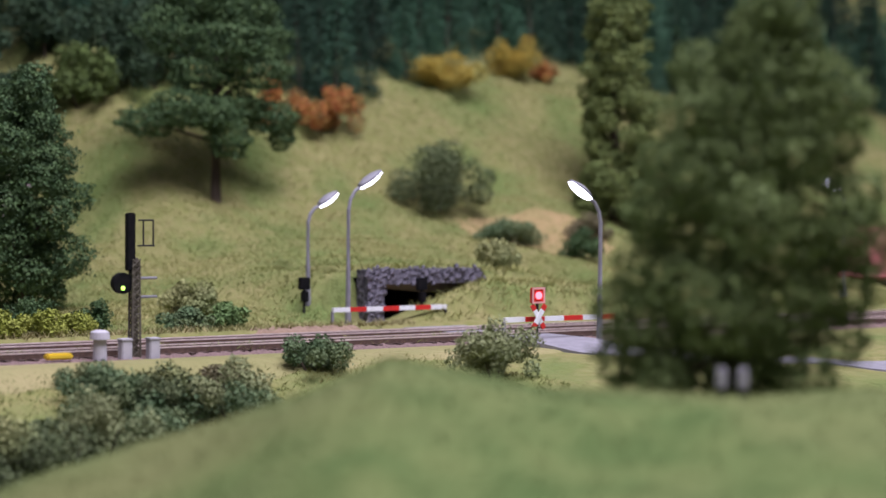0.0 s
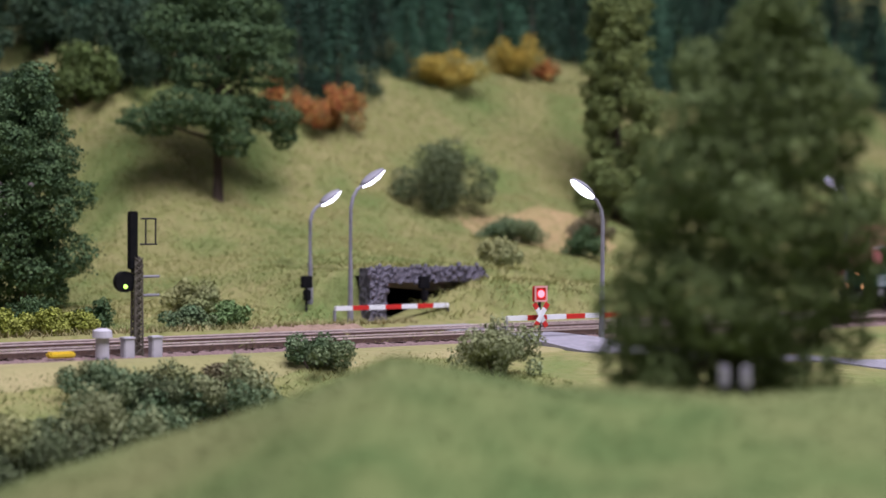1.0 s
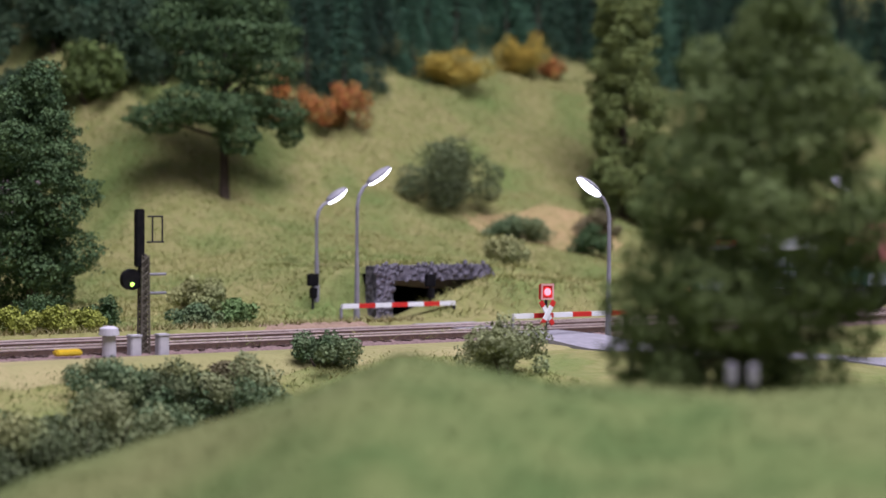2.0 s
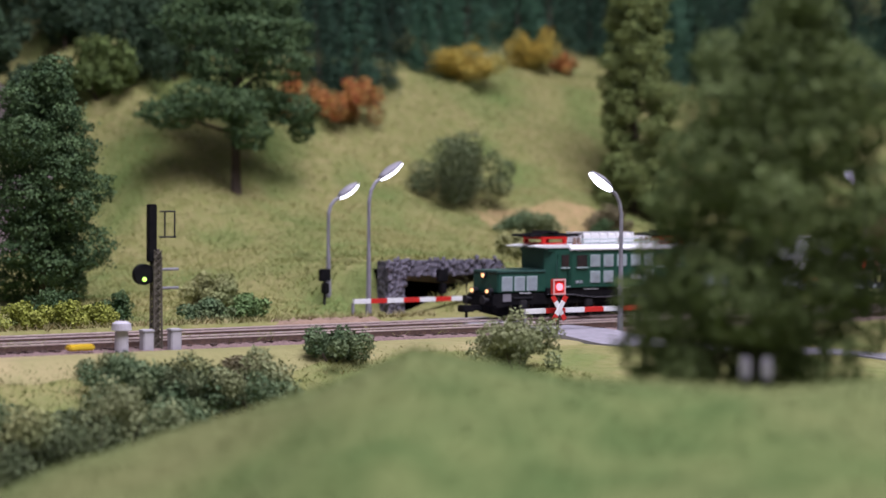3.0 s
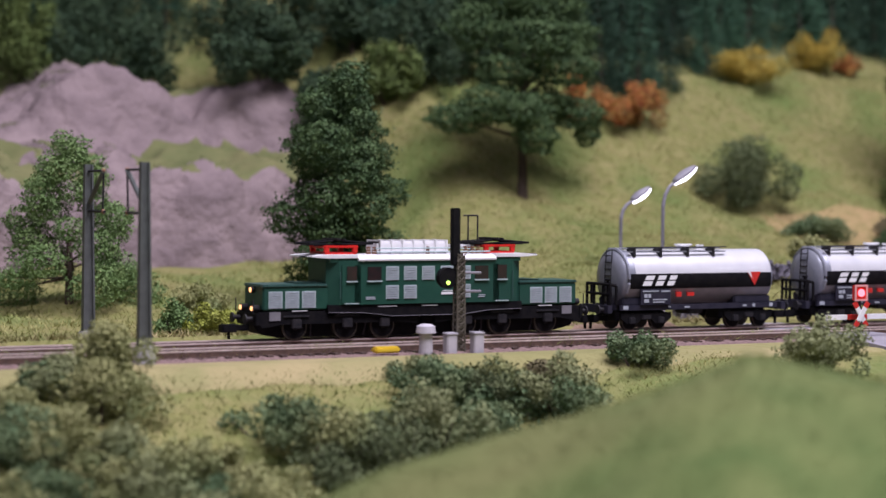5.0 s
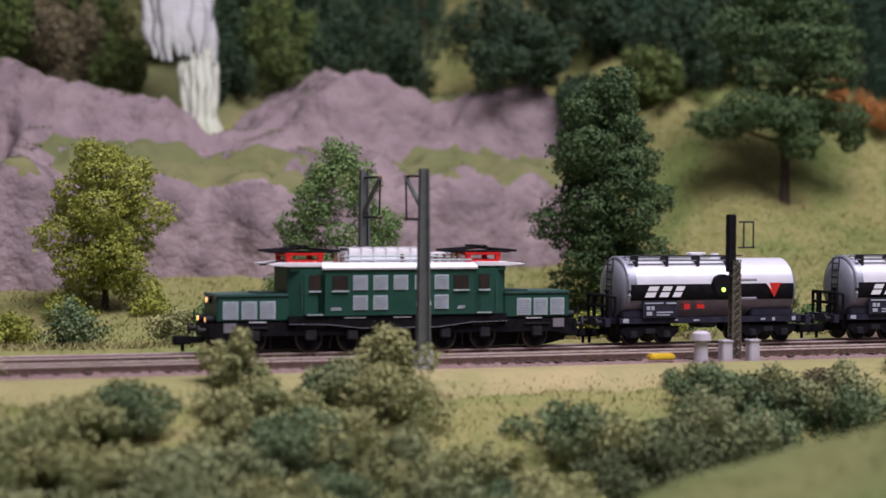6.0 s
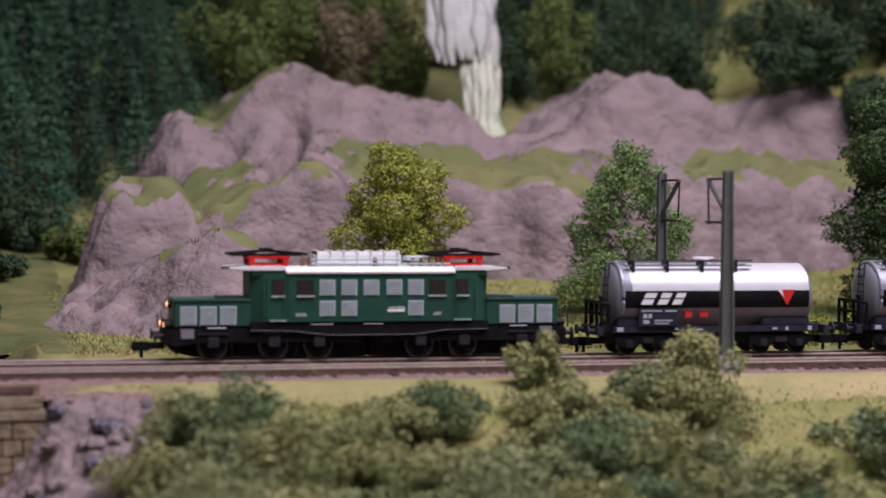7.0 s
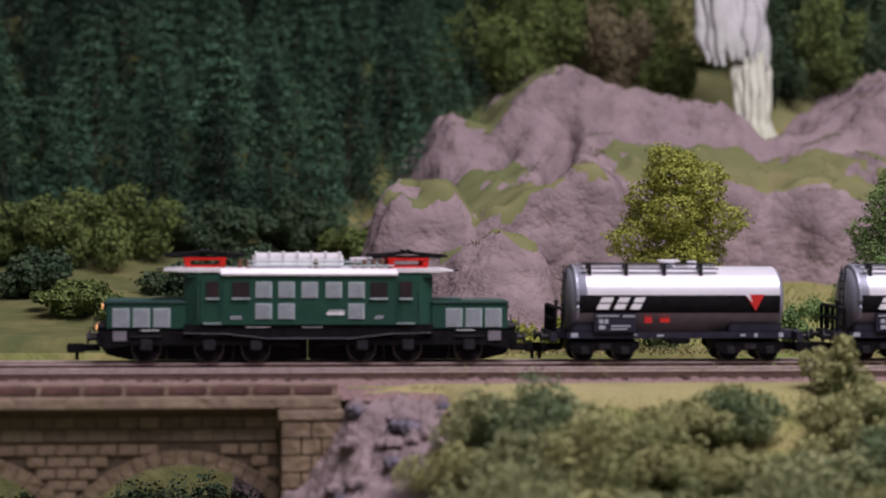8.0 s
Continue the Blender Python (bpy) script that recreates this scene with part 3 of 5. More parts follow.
def waterfall():
    """A broad upper fall over a step, and a narrower lower one that spreads at its foot."""
    t = thing("waterfall", "pale white waterfall pouring down in two steps between the rocks", "waterfall")
    r = random.Random(41)
    for name, z0, z1, strands in (("upper_fall", 0.108, 0.165, 9), ("lower_fall", 0.066, 0.1130, 8)):
        for q in range(strands):
            side = (q - (strands - 1) / 2) / ((strands - 1) / 2)
            bm = bmesh.new()
            rows_ = []
            za, zb = z0 - r.uniform(0.0, 0.004), z1 + r.uniform(-0.003, 0.001)
            k0, k1, k2 = r.uniform(0, 6), r.uniform(0, 6), r.uniform(-0.0012, 0.0012)
            for i in range(26):
                u = i / 25
                z = zb - (zb - za) * u
                if name == "upper_fall":
                    c, w = 0.2530 + 0.0005 * u, 0.0168 - 0.0012 * u
                    yy = 0.350 - 0.016 * u
                else:
                    c = float(np.interp(u, [0, 0.6, 0.85, 1], [0.2612, 0.2600, 0.2588, 0.2580]))
                    w = float(np.interp(u, [0, 0.6, 0.85, 1], [0.0085, 0.0080, 0.0095, 0.0130]))
                    yy = float(np.interp(u, [0, 0.7, 1], [0.338, 0.326, 0.302]))
                x = c + side * w * 0.85 + 0.0006 * math.sin(7 * u + k0) + 0.0003 * math.sin(23 * u + k1)
                hw = w * (2.1 / strands) * (1 + 0.25 * math.sin(11 * u + k1)) * min(1.0, 0.25 + 4 * u, 0.25 + 4 * (1 - u))
                yq = yy + k2 - 0.0035 * (1 - side * side)
                rows_.append([bm.verts.new((x + hw * e, yq - 0.0012 * (1 - e * e), z)) for e in (-1, -0.5, 0, 0.5, 1)] + [bm.verts.new((x, yq + 0.004, z))])
            for a, b in zip(rows_, rows_[1:]):
                for k in range(6):
                    bm.faces.new((a[k], a[(k + 1) % 6], b[(k + 1) % 6], b[k]))
            bm.faces.new(rows_[0])
            bmesh.ops.recalc_face_normals(bm, faces=bm.faces)
            part("stream", bm, "water" if name == "upper_fall" else "water_low", t, smooth=True)


waterfall()


# ---- locomotive ----
LOCO_LEN = 0.116


def panel_row(parent, name, xs_, z0, z1, y, w, slats, frame_mat, side):
    """Framed ventilation panels with slats on a side wall (side -1 faces the front)."""
    for x in xs_:
        bm = bmesh.new()
        box(bm, x - w / 2, x + w / 2, min(y, y + side * 0.00012), max(y, y + side * 0.00012), z0, z1)
        pan = part(name, bm, "louvre", parent)
        bm = bmesh.new()
        dz = (z1 - z0) / slats
        for i in range(slats):
            z = z0 + (i + 0.5) * dz
            y1 = y + side * 0.00030
            box(bm, x - w / 2 + 0.0003, x + w / 2 - 0.0003, min(y, y1), max(y, y1), z - dz * 0.22, z + dz * 0.22)
        part("slat_set", bm, frame_mat, pan)


def glass_pane(parent, x, z, w, h, y, side):
    y1 = y + side * 0.00025
    win = part("window", boxes((x - w / 2, x + w / 2, min(y, y1), max(y, y1), z - h / 2, z + h / 2)), "cab_glass", parent)
    y2 = y + side * 0.0005
    part("window_sill", boxes((x - w / 2 - 0.0002, x + w / 2 + 0.0002, min(y, y2), max(y, y2), z - h / 2 - 0.0004, z - h / 2)), "louvre", win)


def pantograph(parent, cx):
    p = part("pantograph", boxes((cx - 0.0053, cx + 0.0053, -0.0057, 0.0057, 0.0256, 0.0264), bevel=0.0002), "red", parent, "red pantograph frame with folded black arms")
    for yy in (-0.0052, 0.0052):
        part("frame_bar", boxes((cx - 0.0058, cx + 0.0058, yy - 0.0005, yy + 0.0005, 0.0277, 0.0285), bevel=0.0002), "red", p)
        for xx in (-0.0047, 0.0047):
            part("insulator", boxes((cx + xx - 0.0008, cx + xx + 0.0008, yy - 0.0006, yy + 0.0006, 0.0262, 0.0279), bevel=0.0002), "red", p)
    for xx in (-0.0049, 0.0049):
        part("frame_bar", boxes((cx + xx - 0.0005, cx + xx + 0.0005, -0.0047, 0.0047, 0.0276, 0.0284)), "red", p)
    arms = []
    for yy in (-0.0045, 0.0045):
        for s in (-1, 1):
            arms += [((cx, yy * 0.5, 0.0299), (cx + s * 0.0105, yy, 0.0290)), ((cx + s * 0.0105, yy, 0.0290), (cx + s * 0.0015, yy * 0.7, 0.0286))]
    arms += [((cx - 0.0105, -0.0055, 0.0290), (cx - 0.0105, 0.0055, 0.0290)), ((cx + 0.0105, -0.0055, 0.0290), (cx + 0.0105, 0.0055, 0.0290))]
    for a, b in arms:
        part("arm", rods([(a, b)], 0.00035, 6), "black", p)
    part("collector", boxes((cx - 0.0012, cx - 0.0004, -0.0065, 0.0065, 0.0299, 0.0306), (cx + 0.0004, cx + 0.0012, -0.0065, 0.0065, 0.0299, 0.0306), bevel=0.0002), "dark", p)
    part("arm_guard", boxes((cx - 0.0095, cx + 0.0095, -0.004, 0.004, 0.0284, 0.0289), bevel=0.0002), "black", p)


def wheel_pair(parent, x, r, gauge=0.0045):
    for s in (-1, 1):
        bm = bmesh.new()
        rod(bm, (x, s * gauge, r), (x, s * (gauge + 0.0016), r), r, seg=28)
        w = part("wheel", bm, "wheel", parent)
        b2 = bmesh.new()
        rod(b2, (x, s * (gauge + 0.0016), r), (x, s * (gauge + 0.0019), r), r * 0.86, seg=24)
        part("wheel_disc", b2, "black", w)
        b3 = bmesh.new()
        rod(b3, (x, s * (gauge + 0.0019), r), (x, s * (gauge + 0.0024), r), r * 0.25, seg=12)
        part("hub", b3, "dark", w)


def coupler(parent, x, s):
    bm = bmesh.new()
    box(bm, min(x, x + s * 0.006), max(x, x + s * 0.006), -0.0011, 0.0011, 0.0030, 0.0048, bevel=0.0002)
    box(bm, min(x + s * 0.004, x + s * 0.0088), max(x + s * 0.004, x + s * 0.0088), -0.0019, 0.0019, 0.0026, 0.0050, bevel=0.0003)
    rod(bm, (x + s * 0.0062, 0, 0.003), (x + s * 0.0062, 0, 0.0006), 0.0005, seg=8)
    part("coupler", bm, "black", parent, "black model railway coupler hook")


def buffers(parent, x, s, z=0.0068):
    for yy in (-0.0052, 0.0052):
        bm = bmesh.new()
        rod(bm, (x, yy, z), (x + s * 0.0022, yy, z), 0.0007, seg=10)
        rod(bm, (x + s * 0.0022, yy, z), (x + s * 0.0027, yy, z), 0.0015, seg=14)
        part("buffer", bm, "dark", parent)


def bars(parent, name, specs, y, side, material):
    for x0, x1, z0, z1 in specs:
        y1 = y + side * 0.00018
        part(name, boxes((x0, x1, min(y, y1), max(y, y1), z0, z1)), material, parent)


def locomotive():
    L = thing("locomotive", "dark green six-axle electric model locomotive with silver roof on the track", "locomotive")
    W = 0.0090
    # main body with chamfered cab corners and shallow door recesses
    plan = [(-0.0335, 0.0066), (-0.0300, 0.0086), (-0.0250, W), (0.0250, W), (0.0300, 0.0086), (0.0335, 0.0066)]
    outline = plan + [(x, -y) for x, y in plan[::-1]]
    bm = bmesh.new()
    f = bm.faces.new([bm.verts.new((x, y, 0.0106)) for x, y in outline])
    g = bmesh.ops.extrude_face_region(bm, geom=[f])
    bmesh.ops.translate(bm, verts=[v for v in g["geom"] if isinstance(v, bmesh.types.BMVert)], vec=(0, 0, 0.0133))
    bmesh.ops.recalc_face_normals(bm, faces=bm.faces)
    body = part("body", bm, "green", L)
    # roof: curved cross-section
    prof = [(-0.0095, 0.0238), (-0.0096, 0.0243), (-0.0086, 0.0251), (-0.006, 0.0257), (0, 0.0259), (0.006, 0.0257), (0.0086, 0.0251), (0.0096, 0.0243), (0.0095, 0.0238)]
    bm = bmesh.new()
    ring = []
    for x in (-0.0238, 0.0238):
        ring.append([bm.verts.new((x, y, z)) for y, z in prof])
    for k in range(len(prof) - 1):
        bm.faces.new((ring[0][k], ring[0][k + 1], ring[1][k + 1], ring[1][k]))
    bm.faces.new((ring[0][0], ring[1][0], ring[1][-1], ring[0][-1]))
    bm.faces.new(ring[0])
    bm.faces.new(ring[1][::-1])
    bmesh.ops.recalc_face_normals(bm, faces=bm.faces)
    roof = part("roof", bm, "white_roof", L, "silver-white curved roof")
    for s in (-1, 1):
        visor = [(s * 0.0238, 0.0246), (s * 0.0340, 0.0246), (s * 0.0390, 0.0250), (s * 0.0390, 0.0254), (s * 0.0340, 0.0258), (s * 0.0238, 0.0258)]
        part("visor", prism(visor, -0.0088, 0.0088, 0.0001), "white_roof", roof)
        part("cornice", prism([(s * 0.0238, 0.0234), (s * 0.0330, 0.0234), (s * 0.0330, 0.0246), (s * 0.0238, 0.0246)], -0.0084, 0.0084), "green", roof)
        part("lightning_rod", rods([((s * 0.036, -0.004, 0.0254), (s * 0.041, -0.004, 0.0252))], 0.0003), "dark", roof)
    part("roof_vent", boxes((-0.0152, 0.0094, -0.0046, 0.0046, 0.0256, 0.0296), bevel=0.0007), "white_roof", roof, "long silver resistor housing")
    bm = bmesh.new()
    for i in range(7):
        x = -0.0145 + i * 0.0038
        box(bm, x, x + 0.0005, -0.0050, 0.0050, 0.0258, 0.0300)
    part("vent_rib", bm, "white_roof", roof)
    part("roof_pipe", rods([((-0.0165, -0.0058, 0.0275), (0.0105, -0.0058, 0.0275)), ((-0.0165, -0.0066, 0.0264), (0.0230, -0.0066, 0.0264)), ((0.0105, -0.0058, 0.0275), (0.0190, -0.004, 0.0270))], 0.00022, 6), "louvre", roof)
    part("switch_box", boxes((0.0115, 0.0190, -0.0036, 0.0036, 0.0276, 0.0284), bevel=0.0002), "white_roof", roof)
    for x in (-0.0185, -0.0165, 0.0018, 0.0125, 0.0150, 0.0176, 0.0196):
        bm = bmesh.new()
        for j in range(3):
            rod(bm, (x, -0.0048, 0.0258 + j * 0.0008), (x, -0.0048, 0.0264 + j * 0.0008), 0.0008 - 0.0001 * j, seg=10)
        part("insulator", bm, "brass", roof)
    pantograph(L, -0.0280)
    pantograph(L, 0.0270)
    # side details
    for s in (-1, 1):
        y = s * W
        panel_row(body, "louvre", (-0.0123, -0.0062, 0.0, 0.0065, 0.0126), 0.0178, 0.0221, y, 0.0044, 6, "pale", s)
        panel_row(body, "louvre", (-0.0123, -0.0062, 0.0126), 0.0121, 0.0163, y, 0.0044, 6, "pale", s)
        for x in (-0.0184, 0.0187):
            glass_pane(body, x, 0.0199, 0.0046, 0.0042, y, s)
        for e in (-1, 1):
            yd = s * 0.0087
            door = part("door", boxes((e * 0.0260 - 0.0032, e * 0.0260 + 0.0032, min(yd - 0.0003, yd + 0.0003), max(yd - 0.0003, yd + 0.0003), 0.0109, 0.0226), bevel=0.0001), "green", body)
            glass_pane(door, e * 0.0260, 0.0200, 0.0032, 0.0044, s * 0.00905, s)
            part("handrail", rods([((e * 0.0298, s * 0.0092, 0.0125), (e * 0.0298, s * 0.0092, 0.0205))], 0.00018, 6), "green_top", body)
            bars(door, "step_strip", [(e * 0.026 - 0.0024, e * 0.026 + 0.0024, 0.0108, 0.0111)], s * 0.0091, s, "louvre")
        bars(body, "number_plate", [(0.0046, 0.0094, 0.0132, 0.0140), (0.0050, 0.0094, 0.0143, 0.0145)], y, s, "white")
        bars(body, "lettering_bar", [(-0.0212, -0.0180, 0.0121, 0.0124), (-0.0212, -0.0182, 0.0126, 0.0129), (0.0175, 0.0198, 0.0122, 0.0125), (0.0178, 0.0200, 0.0127, 0.0130)], y, s, "pale")
    for e in (-1, 1):
        hood = part("hood", boxes((min(e * 0.0330, e * 0.0542), max(e * 0.0330, e * 0.0542), -0.0074, 0.0074, 0.0092, 0.0162), bevel=0.0004), "green", L)
        part("hood_lid", boxes((min(e * 0.0330, e * 0.0546), max(e * 0.0330, e * 0.0546), -0.0077, 0.0077, 0.0160, 0.0170), bevel=0.0004), "green_top", hood)
        part("hood_hatch", boxes((min(e * 0.034, e * 0.042), max(e * 0.034, e * 0.042), -0.005, 0.005, 0.0170, 0.0174), bevel=0.0002), "green_top", hood)
        for s in (-1, 1):
            panel_row(hood, "louvre", tuple(e * q for q in (0.0502, 0.0448, 0.0394)), 0.0098, 0.0149, s * 0.0074, 0.0045, 7, "pale", s)
        bm = bmesh.new()
        rod(bm, (e * 0.0542, 0, 0.0152), (e * 0.0552, 0, 0.0152), 0.0010, seg=14)
        lh = part("headlight", bm, "dark", hood)
        b2 = bmesh.new()
        rod(b2, (e * 0.0552, 0, 0.0152), (e * 0.0555, 0, 0.0152), 0.0007, seg=14)
        part("lens", b2, "warm_glow" if e < 0 else "cab_glass", lh)
        for yy in (-0.0045, 0.0045):
            bm = bmesh.new()
            rod(bm, (e * 0.0545, yy, 0.0098), (e * 0.0566, yy, 0.0098), 0.0011, seg=14)
            lh = part("headlight", bm, "dark", hood)
            b2 = bmesh.new()
            rod(b2, (e * 0.0566, yy, 0.0098), (e * 0.0569, yy, 0.0098), 0.0007, seg=14)
            part("lens", b2, "warm_glow" if e < 0 else "cab_glass", lh)
    # bridge frame with fish-belly edge
    edge = [(-0.0335, 0.0106), (0.0335, 0.0106), (0.0335, 0.0082), (0.022, 0.0080), (0.012, 0.0068), (-0.012, 0.0068), (-0.022, 0.0080), (-0.0335, 0.0082)]
    fr = part("bridge_frame", prism(edge, -0.0085, 0.0085), "black", L, "black fish-belly main frame")
    for s in (-1, 1):
        pts = [(-0.0335, 0.0083), (-0.022, 0.0081), (-0.012, 0.0069), (0.012, 0.0069), (0.022, 0.0081), (0.0335, 0.0083)]
        part("frame_edge", rods([((a[0], s * 0.0086, a[1]), (b[0], s * 0.0086, b[1])) for a, b in zip(pts, pts[1:])], 0.00008, 6), "tank_low", fr)
        bars(fr, "lettering_bar", [(-0.0170, -0.0105, 0.0098, 0.0100), (-0.0020, 0.0035, 0.0098, 0.0100)], s * 0.0085, s, "white")
    for e in (-1, 1):
        out = [(e * 0.0003, 0.0078), (e * 0.0003, 0.0008), (e * 0.0060, 0.0006), (e * 0.0480, 0.0008), (e * 0.0540, 0.0022), (e * 0.0560, 0.0050), (e * 0.0560, 0.0092), (e * 0.0335, 0.0092), (e * 0.0330, 0.0078)]
        bogie = part("bogie", prism(out, -0.0042, 0.0042, 0.0002), "black", L)
        for s in (-1, 1):
            y = s * 0.0068
            side = [(e * 0.0030, 0.0072), (e * 0.0030, 0.0044), (e * 0.0090, 0.0050), (e * 0.0480, 0.0050), (e * 0.0545, 0.0040), (e * 0.0560, 0.0060), (e * 0.0560, 0.0088), (e * 0.034, 0.0088), (e * 0.033, 0.0072)]
            part("side_frame", prism(side, min(y, y + s * 0.0008), max(y, y + s * 0.0008)), "black", bogie)
            for x in (0.0143, 0.0268, 0.0435):
                bm = bmesh.new()
                box(bm, e * x - 0.0016, e * x + 0.0016, min(y, y + s * 0.0016), max(y, y + s * 0.0016), 0.0036, 0.0066, bevel=0.0003)
                part("axle_box", bm, "dark", bogie)
                part("leaf_spring", boxes((e * x - 0.0042, e * x + 0.0042, min(y, y + s * 0.0012), max(y, y + s * 0.0012), 0.0070, 0.0077), bevel=0.0002), "dark", bogie)
            part("sand_pipe", rods([((e * 0.0385, y, 0.0060), (e * 0.0380, y * 0.8, 0.0012)), ((e * 0.020, y, 0.0060), (e * 0.0205, y * 0.8, 0.0012))], 0.0003, 6), "dark", bogie)
            bars(bogie, "end_plate", [(e * 0.0505 - 0.0018, e * 0.0505 + 0.0018, 0.0062, 0.0088)], s * 0.0077, s, "tank_low")
            bars(bogie, "lettering_bar", [(e * 0.0425 - 0.0025, e * 0.0425 + 0.0025, 0.0089, 0.0091)], s * 0.0077, s, "white")
        for x in (0.0143, 0.0268, 0.0435):
            wheel_pair(bogie, e * x, 0.0041)
        part("buffer_beam", boxes((min(e * 0.0552, e * 0.0566), max(e * 0.0552, e * 0.0566), -0.0078, 0.0078, 0.0048, 0.0084), bevel=0.0002), "black", bogie)
        buffers(bogie, e * 0.0566, e)
        coupler(bogie, e * 0.0560, e)
        part("handrail", rods([((e * 0.0572, -0.007, 0.0084), (e * 0.0572, -0.007, 0.0125)), ((e * 0.0572, 0.007, 0.0084), (e * 0.0572, 0.007, 0.0125))], 0.00018, 6), "dark", bogie)
    return L


def arc_shell(x0, x1, r, a0, a1, cz, seg=18, thick=0.0):
    """A strip of a lying cylinder between two angles (degrees from straight up, both sides)."""
    bm = bmesh.new()
    cols = []
    for x in (x0, x1):
        cols.append([bm.verts.new((x, r * math.sin(a), cz + r * math.cos(a))) for a in (radians(a0 + (a1 - a0) * k / seg) for k in range(seg + 1))])
    for k in range(seg):
        bm.faces.new((cols[0][k], cols[0][k + 1], cols[1][k + 1], cols[1][k]))
    bmesh.ops.recalc_face_normals(bm, faces=bm.faces)
    return bm


def tank_wagon():
    T = thing("tank_wagon", "silver tank wagon with black stripe and red triangle", "tank wagon", group="tank wagons of the train")
    R, cz, h = 0.0092, 0.0170, 0.0298
    # tank barrel with dished ends
    bm = bmesh.new()
    xs_ = [-h - 0.0009, -h - 0.0007, -h, -h + 0.0012, h - 0.0012, h, h + 0.0007, h + 0.0009]
    rs = [0.0, 0.55 * R, 0.90 * R, R, R, 0.90 * R, 0.55 * R, 0.0]
    seg = 40
    rings = []
    for x, r in zip(xs_, rs):
        rings.append([bm.verts.new((x, 0, cz))] if r == 0 else [bm.verts.new((x, r * math.sin(a), cz + r * math.cos(a))) for a in (2 * math.pi * k / seg for k in range(seg))])
    for a, b in zip(rings, rings[1:]):
        for k in range(seg):
            if len(a) == 1:
                bm.faces.new((a[0], b[(k + 1) % seg], b[k]))
            elif len(b) == 1:
                bm.faces.new((a[k], a[(k + 1) % seg], b[0]))
            else:
                bm.faces.new((a[k], a[(k + 1) % seg], b[(k + 1) % seg], b[k]))
    bmesh.ops.recalc_face_normals(bm, faces=bm.faces)
    tank = part("tank", bm, "tank_end", T, "grey tank with dished ends", smooth=True)
    e = R + 0.00006
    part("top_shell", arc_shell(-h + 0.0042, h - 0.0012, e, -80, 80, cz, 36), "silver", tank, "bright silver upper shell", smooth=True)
    for s in (-1, 1):
        part("stripe", arc_shell(-h + 0.0012, h - 0.0012, e + 0.00003, s * 80, s * 111, cz, 8), "black", tank, "black stripe", smooth=True)
        # lower flank: shade and ground reflection put into a darker grey
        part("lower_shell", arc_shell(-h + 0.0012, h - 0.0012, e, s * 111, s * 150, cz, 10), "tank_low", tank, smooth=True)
        y = s * (R + 0.0002)
        # slanted white emblem strokes on the stripe
        for x0, wd in ((-0.0232, 0.0040), (-0.0183, 0.0036), (-0.0138, 0.0034)):
            lean = lambda z: (z - 0.0147) * 0.5
            bars_ = [(x0, x0 + wd - 0.0006, 0.0147, 0.0162), (x0, x0 + wd - 0.0006, 0.0166, 0.0180)]
            for a, b, z0, z1 in bars_:
                bm = bmesh.new()
                bm.faces.new([bm.verts.new((q + lean(z), y, z)) for q, z in ((a, z0), (b, z0), (b, z1), (a, z1))])
                part("emblem_stroke", bm, "white", tank)
        bm = bmesh.new()
        bm.faces.new([bm.verts.new((a, y + s * 0.0001, b)) for a, b in ((0.0185, 0.0188), (0.0240, 0.0188), (0.0216, 0.0143))])
        part("triangle", bm, "red_paint", tank)
        bm = bmesh.new()
        bm.faces.new([bm.verts.new((a, y + s * 0.0002, b)) for a, b in ((0.0185, 0.0188), (0.0198, 0.0188), (0.0206, 0.0166))])
        part("triangle_edge", bm, "white", tank)
        ya = s * 0.0086
        plate = part("data_plate", boxes((-0.0236, -0.0120, min(ya, ya + s * 0.0006), max(ya, ya + s * 0.0006), 0.0085, 0.0136)), "blue_black", T)
        bars(plate, "lettering_bar", [(-0.0230, -0.0168, 0.0127, 0.0131), (-0.0158, -0.0124, 0.0126, 0.0131), (-0.0224, -0.0212, 0.0108, 0.0120), (-0.0208, -0.0198, 0.0108, 0.0120), (-0.0224, -0.0206, 0.0092, 0.0103), (-0.0190, -0.0135, 0.0099, 0.0103), (-0.0190, -0.0145, 0.0091, 0.0095)], ya + s * 0.0006, s, "pale")
        bars(tank, "hazard_mark", [(-0.0096, -0.0076, 0.0109, 0.0125), (-0.0052, -0.0026, 0.0111, 0.0123)], s * (R - 0.0009), s * 4, "red_paint")
    # end straps
    ring = [(-h + 0.0014, (R + 0.0003) * math.sin(radians(-120 + 10 * k)), cz + (R + 0.0003) * math.cos(radians(-120 + 10 * k))) for k in range(25)]
    bm = sweep(ring, [0.0006] * 25, 6)
    part("end_strap", bm, "tank_end", tank)
    # walkway, manholes, ladder
    wk = part("walkway", boxes((-0.0268, 0.0118, -0.0062, -0.0054, 0.0255, 0.0259), (-0.0268, 0.0118, -0.0030, -0.0022, 0.0266, 0.0270), (-0.0268, 0.0118, 0.0022, 0.0062, 0.0264, 0.0268)), "tank_end", T)
    bm = bmesh.new()
    for x in (-0.0245, -0.0142, -0.0035, 0.0068):
        box(bm, x - 0.0004, x + 0.0004, -0.0066, -0.0022, 0.0240, 0.0272)
    part("bracket", bm, "dark", wk)
    part("rail_bar", rods([((-0.0268, -0.0066, 0.0272), (0.0118, -0.0066, 0.0272))], 0.0002, 6), "dark", wk)
    bm = bmesh.new()
    rod(bm, (-0.0012, 0, 0.0258), (-0.0012, 0, 0.0276), 0.0022, seg=18)
    box(bm, -0.0042, 0.0022, -0.0012, 0.0012, 0.0274, 0.0281, bevel=0.0003)
    part("manhole", bm, "white", T)
    bm = bmesh.new()
